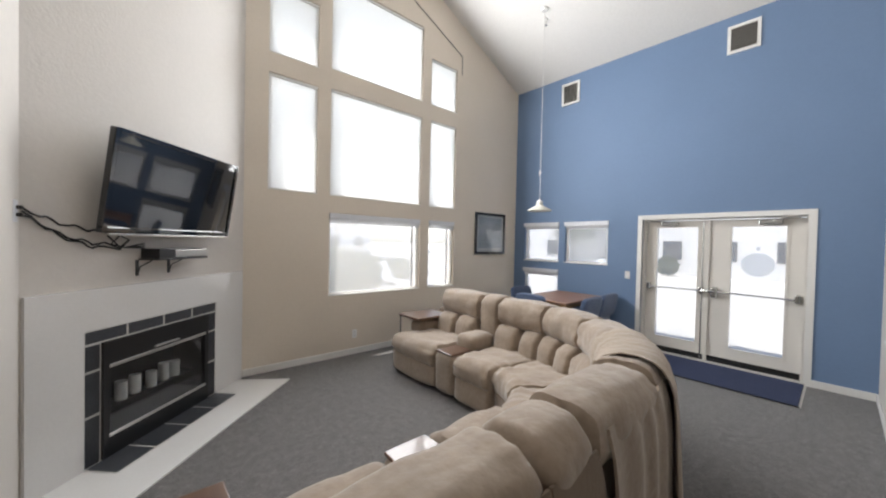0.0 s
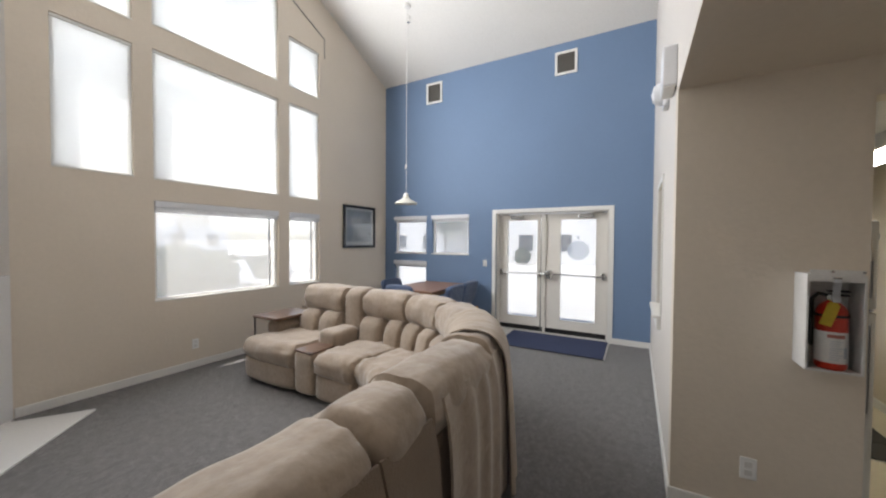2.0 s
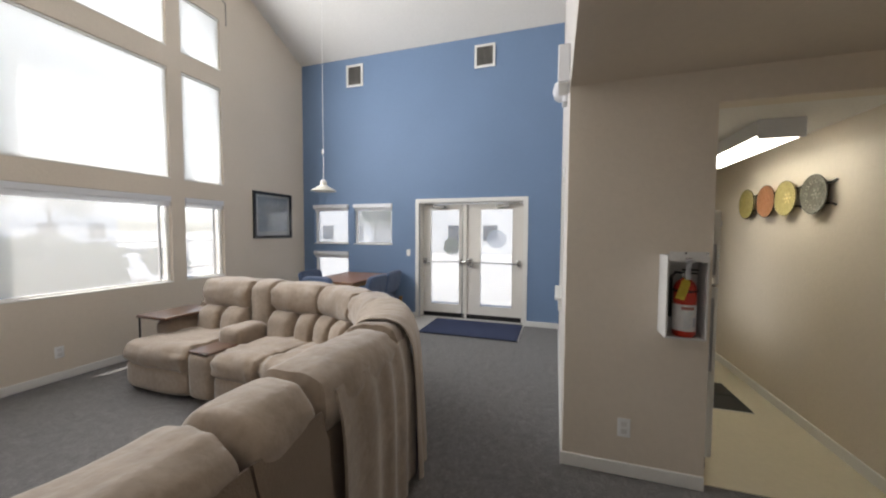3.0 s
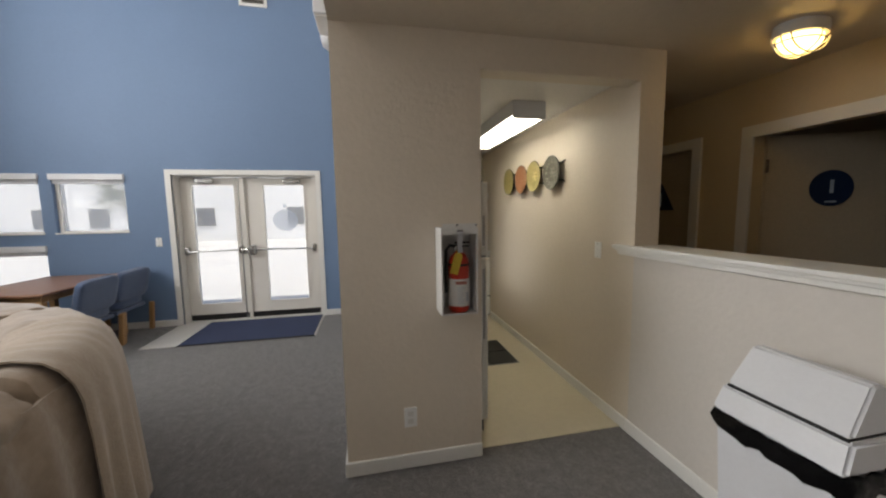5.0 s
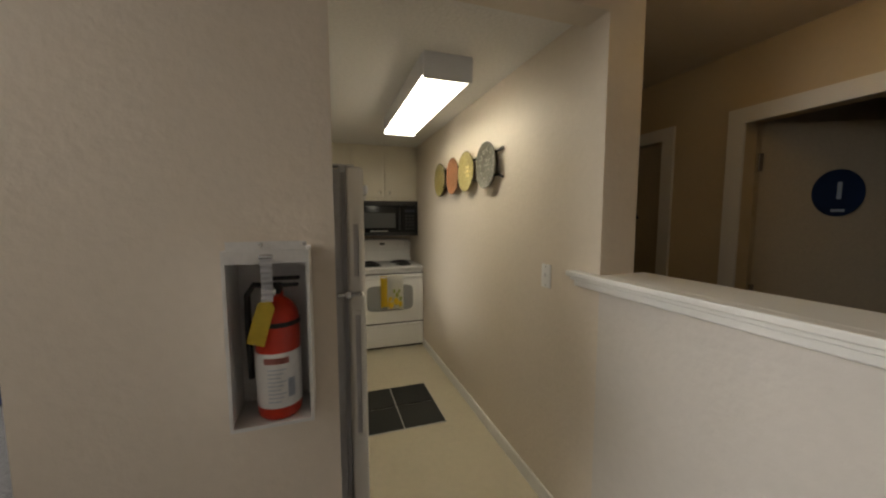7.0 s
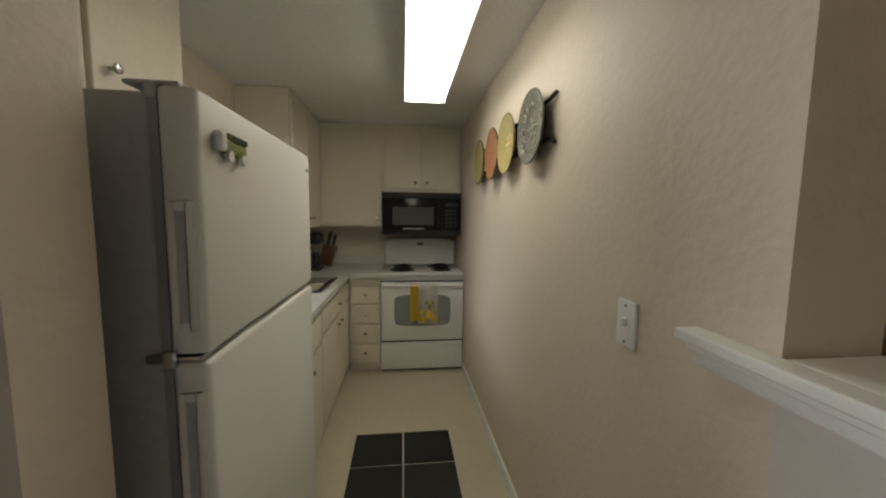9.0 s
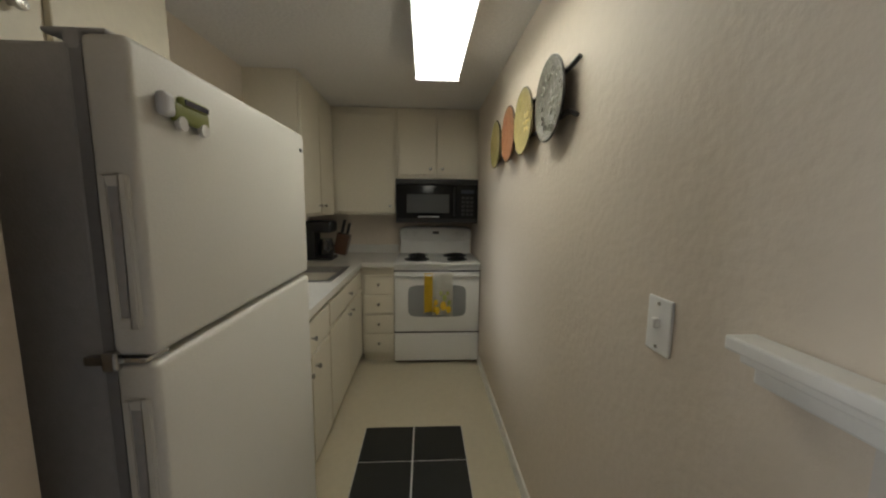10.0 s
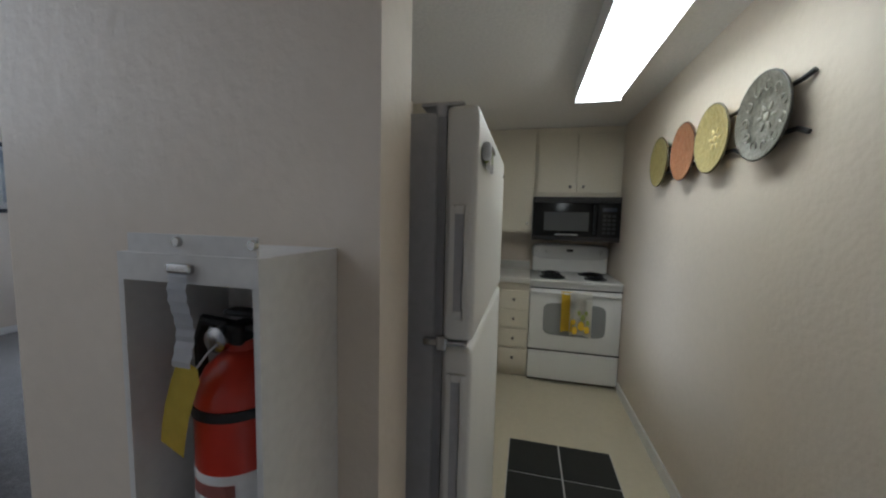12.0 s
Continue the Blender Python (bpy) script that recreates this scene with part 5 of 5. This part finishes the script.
part("clock", block(0.522, 0.53, W / 2 - 0.03, W / 2 + 0.03, 1.115, 1.14, 0.003), BLACK, panel, "small dark clock window")
for y in (0.08, 0.17, 0.58, 0.67):
    part("control_knob", lathe([(0, 0), (0.02, 0), (0.017, 0.016), (0, 0.018)], 16, pose(0.533, y, 1.115, 0, -90, 0)), APPLIANCE, panel, smooth=True)
for x, y, r in ((0.16, 0.19, 0.075), (0.16, 0.55, 0.095), (0.40, 0.19, 0.095), (0.40, 0.55, 0.075)):
    b = part("burner", lathe([(0, 0.913), (r + 0.015, 0.913), (r + 0.018, 0.919), (r + 0.008, 0.917), (0, 0.9135)], 28, pose(x, y, 0)), COIL, stove, "black coil burner", True)
    bm = rod(bmesh.new(), [(x + (0.015 + (r - 0.02) * i / 60) * math.cos(i * 0.42), y + (0.015 + (r - 0.02) * i / 60) * math.sin(i * 0.42), 0.926) for i in range(61)], 0.006, 6)
    part("coil", bm, COIL, b, "", True)
towel = thing("dish_towel", 5.067, -1.695, 0.46, "yellow and white lemon-print dish towel over the oven handle", "towel")
TOWEL_W, TOWEL_Y = material("white_lemon_cloth", (0.78, 0.76, 0.70), 0.9, big=(9, 0.0), fine=(14, 0.0), bump=0.4, bump_scale=200), material("yellow_cloth", (0.80, 0.55, 0.04), 0.9, bump=0.4, bump_scale=200)


def drape(y0, y1, z0, z1, x, phase):
    bm = bmesh.new()
    rows = []
    for i in range(13):
        y = y0 + (y1 - y0) * i / 12
        col = []
        for j in range(11):
            z = z0 + (z1 - z0) * j / 10 + 0.012 * math.sin(y * 20 + phase) * (1 - j / 10)
            col.append(bm.verts.new((x - 0.007 * math.sin(y * 55 + phase) * (1.2 - j / 10) + (0.02 * max(0, j - 8) / 2 if j > 8 else 0), y, z)))
        rows.append(col)
    for a, b in zip(rows, rows[1:]):
        for k in range(10):
            bm.faces.new((a[k], b[k], b[k + 1], a[k + 1]))
    bmesh.ops.solidify(bm, geom=bm.faces[:], thickness=0.004)
    return bm


part("yellow_fold", drape(0.015, 0.12, 0.02, 0.365, -0.006, 0.4), TOWEL_Y, towel, "plain yellow fold", True)
part("printed_fold", drape(-0.12, 0.05, 0.0, 0.365, -0.014, 1.9), TOWEL_W, towel, "white fold with lemon print", True)
LEAFY = material("lemon_leaf_print", (0.38, 0.42, 0.12), 0.9)
for k, (y, z, r, c) in enumerate(((-0.04, 0.09, 0.042, TOWEL_Y), (0.01, 0.05, 0.036, TOWEL_Y), (-0.085, 0.06, 0.034, TOWEL_Y), (-0.05, 0.16, 0.03, LEAFY), (-0.02, 0.20, 0.022, LEAFY), (-0.075, 0.20, 0.02, LEAFY), (-0.09, 0.12, 0.024, LEAFY), (0.02, 0.12, 0.026, TOWEL_Y))):
    bm = lathe([(0, 0), (r, 0), (r * 0.9, 0.002), (0, 0.002)], 14, pose(-0.024, y, z, 0, -90, 0) @ Matrix.Diagonal((1, 0.65, 1, 1)) @ Matrix.Rotation(k, 4, "Z"))
    part("print_patch", bm, c, towel)

GLOSS = material("black_gloss_plastic", (0.010, 0.010, 0.011), 0.2, big=(4, 0.05), fine=(60, 0.0))
GLOSS.node_tree.nodes["Principled BSDF"].inputs["Specular IOR Level"].default_value = 0.2
micro = thing("microwave_oven", 0, 0, 0, "black over-the-range microwave oven", "microwave")
micro.matrix_basis = Matrix.Translation((5.335, SIDE + 0.002, 1.236)) @ Matrix.Diagonal((1, 0.975, 0.92, 1))
part("casing", block(0.02, 0.405, 0.0, 0.762, 0.0, 0.428, 0.004), BLACK, micro)
mdoor = part("door", block(0.0, 0.019, 0.20, 0.758, 0.045, 0.37, 0.006), GLOSS, micro, "glossy black door", True)
part("door_window", block(-0.002, 0.0, 0.27, 0.66, 0.10, 0.28, 0.001), material("smoky_window", (0.075, 0.08, 0.082), 0.3), mdoor)
part("handle", block(-0.03, -0.004, 0.215, 0.235, 0.07, 0.35, 0.008), BLACK, mdoor)
panel = part("control_panel", block(0.0, 0.019, 0.004, 0.196, 0.045, 0.37, 0.004), GLOSS, micro, "black keypad panel")
part("display", block(-0.001, 0.0, 0.04, 0.16, 0.29, 0.325), DARK_GLASS, panel)
KEY = material("dull_grey_key", (0.022, 0.022, 0.024), 0.5)
for i in range(3):
    for j in range(5):
        part("key", block(-0.0012, 0.0, 0.045 + i * 0.04, 0.075 + i * 0.04, 0.075 + j * 0.04, 0.10 + j * 0.04), KEY, panel)
part("vent_grille", block(0.0, 0.019, 0.004, 0.758, 0.374, 0.424, 0.004), BLACK, micro)
for k in range(4):
    part("slat", block(-0.003, 0.0, 0.02, 0.742, 0.381 + k * 0.011, 0.386 + k * 0.011), KEY, micro)
part("brand_plate", block(-0.002, 0.0, 0.36, 0.56, 0.055, 0.068), CHROME, mdoor)

tiles = thing("kitchen_floor_mat", 3.92, -1.514, 0.006, "square black mat of four tiles on the vinyl", "mat")
part("backing", block(-0.30, 0.30, -0.30, 0.30, 0.0, 0.004), GROUT, tiles)
BTILE = material("black_floor_tile", (0.014, 0.016, 0.015), 0.5, big=(5, 0.1), fine=(70, 0.08), vary=0.15)
quad = mesh_of(block(-0.145, 0.145, -0.145, 0.145, 0.0, 0.006, 0.002, 1), "tile", BTILE)
for a in (-0.1495, 0.1495):
    for b in (-0.1495, 0.1495):
        t = new("tile", quad)
        t.parent = tiles
        t.matrix_basis = pose(a, b, 0.004)

light = thing("fluorescent_fixture", 3.718, -1.647, KITCHEN_TOP, "lit white fluorescent ceiling fixture", "light fixture")
part("housing", block(-0.605, 0.605, -0.12, 0.12, -0.05, 0.0, 0.004), PLASTIC, light)
for a in (-0.617, 0.605):
    part("end_cap", block(a, a + 0.012, -0.13, 0.13, -0.13, 0.0, 0.004), PLASTIC, light, "white end cap")
# Added strips, no part of the fixture: they keep its glow off the near wall.
for a in (-0.129, 0.122):
    part("side_rail", block(-0.604, 0.604, a, a + 0.007, -0.106, 0.0, 0.002), PLASTIC, light, "white baffle added to cut the light sideways")
part("diffuser", block(-0.604, 0.604, -0.121, 0.121, -0.128, -0.052, 0.02, 3), TUBE, light, "glowing prismatic diffuser", True)

PLATE_LOOKS = ((3.443, 1.772, 0.141, (0.20, 0.19, 0.155), "grey carved round wall plate on a black hanger"), (3.775, 1.773, 0.141, (0.50, 0.42, 0.18), "yellow carved round wall plate on a black hanger"),
               (4.055, 1.772, 0.140, (0.40, 0.185, 0.095), "terracotta round wall plate on a black hanger"), (4.385, 1.773, 0.140, (0.33, 0.27, 0.10), "olive round wall plate on a black hanger"))
for x, z, r, color, label in PLATE_LOOKS:
    p = thing("wall_plate", x, SIDE + 0.001, z, label, "plate", group="plates on the kitchen wall")
    tone = material("glazed_plate", color, 0.35, big=(30, 0.15), fine=(90, 0.12), bump=0.6, bump_scale=40)
    edge = material("plate_rim_glaze", tuple(c * 0.22 for c in color), 0.4)
    paint = material("plate_ornament", tuple(min(1, c * 1.5 + 0.06) for c in color), 0.4)
    dish = part("dish", lathe([(0, 0.022), (r * 0.6, 0.022), (r * 0.95, 0.040), (r, 0.045), (r * 0.985, 0.050), (r * 0.9, 0.046), (r * 0.62, 0.031), (0, 0.029)], 40, pose(0, 0, 0, -90)), tone, p, "", True)
    part("rim", rod(bmesh.new(), [(r * math.cos(a), 0.047, r * math.sin(a)) for a in [2 * math.pi * i / 40 for i in range(41)]], 0.004, 6), edge, dish, "", True)
    if x < 3.6:
        for i in range(11):
            a = 2 * math.pi * i / 11
            cx, cz, turn = r * 0.70 * math.cos(a), r * 0.70 * math.sin(a), a * 2.3
            part("scroll", rod(bmesh.new(), [(cx + 0.015 * math.cos(turn + q), 0.040, cz + 0.015 * math.sin(turn + q)) for q in [0.45 * k for k in range(11)]], 0.0028, 5), paint, dish, "", True)
    if x < 3.9:
        for i in range(6):
            a = 2 * math.pi * i / 6
            bm = bmesh.new()
            pillow(bm, (0.028, 0.006, 0.014), pose(r * 0.25 * math.cos(a), 0.031, r * 0.25 * math.sin(a)) @ Matrix.Rotation(-a, 4, "Y"), 3, 2.2)
            part("petal", bm, paint, dish, "", True)
        bm = bmesh.new()
        pillow(bm, (0.028, 0.008, 0.028), pose(0, 0.031, 0), 3, 2.2)
        part("flower_centre", bm, paint, dish, "", True)
    bm = bmesh.new()
    for s in (-1, 1):
        rod(bm, [(-r * 1.12, 0.006, s * r * 0.62), (-r * 0.9, 0.018, s * r * 0.5), (r * 0.9, 0.018, s * r * 0.5), (r * 1.12, 0.006, s * r * 0.62)], 0.008, 6)
    rod(bm, [(0, 0.016, -r * 0.5), (0, 0.022, r * 0.5)], 0.006, 6)
    part("hanger", bm, BLACK, p, "black metal plate hanger", True)

maker = thing("coffee_maker", 5.30, -0.66, 0.912, "black drip coffee maker with glass carafe", "coffee maker")
bm = block(-0.10, 0.10, -0.12, 0.12, 0.0, 0.03, 0.012)
box(bm, -0.10, 0.10, 0.03, 0.12, 0.02, 0.30, 0.015)
box(bm, -0.10, 0.10, -0.12, 0.12, 0.24, 0.34, 0.02)
part("housing", bm, BLACK, maker)
part("carafe", lathe([(0, 0.032), (0.06, 0.032), (0.072, 0.07), (0.068, 0.12), (0.05, 0.17), (0.052, 0.185), (0, 0.185)], 24, pose(0, -0.045, 0)), SCREEN, maker, "dark glass carafe", True)
part("carafe_handle", rod(bmesh.new(), [(-0.05, -0.06, 0.17), (-0.10, -0.09, 0.16), (-0.105, -0.09, 0.09), (-0.07, -0.07, 0.07)], 0.008, 6), BLACK, maker)
part("carafe_band", lathe([(0.0505, 0.168), (0.053, 0.168), (0.053, 0.176), (0.0505, 0.176)], 24, pose(0, -0.045, 0)), CHROME, maker)
kn = thing("knife_block", 5.56, -0.76, 0.912, "dark wooden knife block with black handled knives", "knife block")
bm = block(-0.05, 0.05, -0.06, 0.06, 0.0, 0.20, 0.006)
bm.transform(pose(0, 0, 0.012, 14, 0, 0))
part("block", bm, WALNUT, kn)
for i in range(3):
    for j in range(2):
        bm = block(-0.009, 0.009, -0.008, 0.008, 0.205, 0.31 + 0.02 * j, 0.004)
        bm.transform(pose(-0.03 + 0.03 * i, 0, 0.012, 14, 0, 0) @ pose(0, -0.025 + 0.05 * j, 0))
        part("knife_handle", bm, BLACK, kn)

# ---- outside ----
structure("ground", block(-400, 400, -400, 400, -0.30, -0.14), CONCRETE, "pale sunlit concrete ground", "ground")
structure("pavement", block(EAST + 0.18, 14, -9, 11, -0.14, -0.06), CONCRETE, "pale entrance paving", "pavement")


def house(x, y, rz, w, d, h, label):
    b = thing("apartment_building", x, y, -0.14, label, "building", rz)
    part("wall", block(-w / 2, w / 2, -d / 2, d / 2, 0, h), SIDING, b)
    bm = bmesh.new()
    v = [bm.verts.new(p) for p in ((-w / 2 - 0.4, -d / 2 - 0.5, h), (w / 2 + 0.4, -d / 2 - 0.5, h), (w / 2 + 0.4, d / 2 + 0.5, h), (-w / 2 - 0.4, d / 2 + 0.5, h), (-w / 2 - 0.4, 0, h + d * 0.22), (w / 2 + 0.4, 0, h + d * 0.22))]
    for f in ((3, 2, 1, 0), (0, 1, 5, 4), (2, 3, 4, 5), (0, 4, 3), (1, 2, 5)):
        bm.faces.new([v[i] for i in f])
    part("roof", bm, ROOFING, b)
    n = int(w / 2.6)
    for i in range(n):
        for k in range(max(1, int(h / 2.8))):
            u, z = -w / 2 + (i + 0.5) * w / n, 0.9 + k * 2.8
            win = part("window", block(u - 0.6, u + 0.6, -d / 2 - 0.04, -d / 2 - 0.002, z, z + 1.3), TRIM, b)
            part("pane", block(u - 0.52, u + 0.52, -d / 2 - 0.06, -d / 2 - 0.041, z + 0.08, z + 1.22), DARK_GLASS, win)
    return b


house(30, 3.0, -90, 16, 9, 5.8, "pale two-storey apartment building across the drive")
house(31, -14.5, -90, 14, 9, 5.8, "pale apartment building further along the drive")
house(30, 21, -90, 14, 9, 5.8, "pale apartment building beyond the lawn")
house(4, 38, 0, 30, 9, 5.6, "pale apartment building behind the pool fence")


def shrub(name, x, y, r, h, label, count, seed, material_=None):
    """A bush of many small leaves round a short stem."""
    rg = random.Random(seed)
    s = thing(name, x, y, -0.14, label, "bush")
    part("stem", rod(bmesh.new(), [(0, 0, 0), (0.03, 0.02, h * 0.4), (0.0, 0.05, h * 0.8)], 0.04, 6), BARK, s)
    verts, faces = [], []
    for _ in range(count):
        a, q, rr = rg.uniform(0, 6.283), rg.uniform(-0.9, 1), rg.uniform(0.45, 1.05) ** 0.5
        lump = 1 + 0.25 * noise.noise((math.cos(a) * 2 + seed, math.sin(a) * 2, q * 2))
        c = Vector((math.cos(a) * math.sqrt(1 - q * q) * r * rr * lump, math.sin(a) * math.sqrt(1 - q * q) * r * rr * lump, h * 0.5 + q * h * 0.5 * rr))
        m = Euler((rg.uniform(0, 6), rg.uniform(0, 6), rg.uniform(0, 6))).to_matrix()
        k = len(verts)
        for p in ((-0.05, 0, 0), (0, -0.025, 0.008), (0.06, 0, 0), (0, 0.025, 0.008)):
            verts.append(c + m @ (Vector(p) * 1.4))
        faces.append((k, k + 1, k + 2, k + 3))
    data = bpy.data.meshes.new("foliage")
    data.from_pydata(verts, [], faces)
    data.materials.append(material_ or LEAF)
    ob = new("foliage", data)
    ob.parent = s
    return s


for i, (x, y, r, h) in enumerate(((24.3, 6.9, 0.55, 1.2), (24, -4, 0.8, 1.1), (24, 10.5, 0.7, 1.0))):
    shrub("bush", x, y, r, h, "rounded green shrub beside the drive", 1500, i)
for i, (x, y, h) in enumerate(((3.55, 9.0, 1.45), (4.35, 9.4, 1.55), (5.35, 9.9, 1.35))):
    shrub("bush", x, y, 0.62, h, "clipped green hedge shrub by the pool loungers", 1300, 40 + i)
for i, x in enumerate((2.2, 3.6, 4.9, 5.9, 7.2, 8.0)):
    shrub("bush", x, 12.2 + 0.4 * math.sin(i * 2), 0.85, 1.25 + 0.2 * math.sin(i), "green hedge shrub behind the pool fence", 1500, 20 + i)


def tree(x, y, h, r, seed):
    """A young tree: tapering trunk, a few limbs, and a loose crown of leaves."""
    rg = random.Random(seed)
    t = thing("tree", x, y, -0.14, "leafy green tree with a slim brown trunk", "tree")
    bm = bmesh.new()
    for k in range(6):
        rod(bm, [(0, 0, h * 0.09 * k), (0.02, 0.01, h * 0.09 * (k + 1))], 0.11 - 0.012 * k, 8)
    for k in range(7):
        a = k * 0.9
        rod(bm, [(0, 0, h * (0.34 + 0.03 * k)), (0.4 * r * math.cos(a), 0.4 * r * math.sin(a), h * (0.52 + 0.03 * k)), (0.75 * r * math.cos(a), 0.75 * r * math.sin(a), h * (0.62 + 0.04 * k))], 0.03, 6)
    part("trunk", bm, BARK, t)
    verts, faces = [], []
    for c in range(26):
        a, q = rg.uniform(0, 6.283), rg.uniform(0.2, 1)
        centre = Vector((r * q * math.cos(a), r * q * math.sin(a), h * rg.uniform(0.45, 1.0)))
        for _ in range(130):
            p = centre + Vector((rg.gauss(0, 0.28), rg.gauss(0, 0.28), rg.gauss(0, 0.22)))
            m = Euler((rg.uniform(0, 6), rg.uniform(0, 6), rg.uniform(0, 6))).to_matrix()
            k = len(verts)
            for u in ((-0.08, 0, 0), (0, -0.04, 0.01), (0.09, 0, 0), (0, 0.04, 0.01)):
                verts.append(p + m @ Vector(u))
            faces.append((k, k + 1, k + 2, k + 3))
    data = bpy.data.meshes.new("crown")
    data.from_pydata(verts, [], faces)
    data.materials.append(LEAF)
    new("crown", data).parent = t


tree(5.5, 19, 5.0, 1.7, 3)
tree(9.5, 21, 5.5, 1.8, 5)
tree(26, 14.0, 4.6, 1.4, 7)
fence = thing("pool_fence", 6.0, 13.6, -0.14, "dark metal pool fence behind the terrace", "fence")
for i in range(60):
    part("picket", block(-6 + i * 0.2 - 0.01, -6 + i * 0.2 + 0.01, -0.01, 0.01, 0, 1.3), BLACK, fence)
for z in (0.15, 1.2):
    part("rail", block(-6, 5.8, -0.02, 0.02, z, z + 0.04), BLACK, fence)


def lounger(x, y, rz):
    c = thing("sun_lounger", x, y, -0.14, "white slatted sun lounger with raised back", "lounger", rz, "loungers on the terrace")
    for a in (-0.28, 0.28):
        part("rail", block(a - 0.02, a + 0.02, -0.9, 0.4, 0.30, 0.34), PLASTIC, c)
    for k in range(9):
        part("slat", block(-0.28, 0.28, -0.88 + k * 0.14, -0.80 + k * 0.14, 0.34, 0.36), PLASTIC, c)
    bm = block(-0.28, 0.28, 0, 0.75, 0, 0.03)
    bm.transform(pose(0, 0.38, 0.35, 55))
    part("backrest", bm, PLASTIC, c)
    for a in (-0.26, 0.26):
        for b in (-0.8, 0.35):
            part("leg", block(a - 0.02, a + 0.02, b - 0.02, b + 0.02, 0, 0.30), PLASTIC, c)


for x in (4.2, 5.5, 6.9):
    lounger(x, 10.4, 12)

post = thing("litter_bin", 17.6, 7.9, -0.14, "round white litter bin on the paving outside", "bin")
part("drum", lathe([(0, 0), (0.30, 0), (0.33, 0.05), (0.33, 0.75), (0, 0.75)], 24), PLASTIC, post, smooth=True)
part("dome_lid", lathe([(0.36, 0.75), (0.38, 0.78), (0.36, 0.9), (0.22, 1.05), (0, 1.1)], 24), PLASTIC, post, smooth=True)
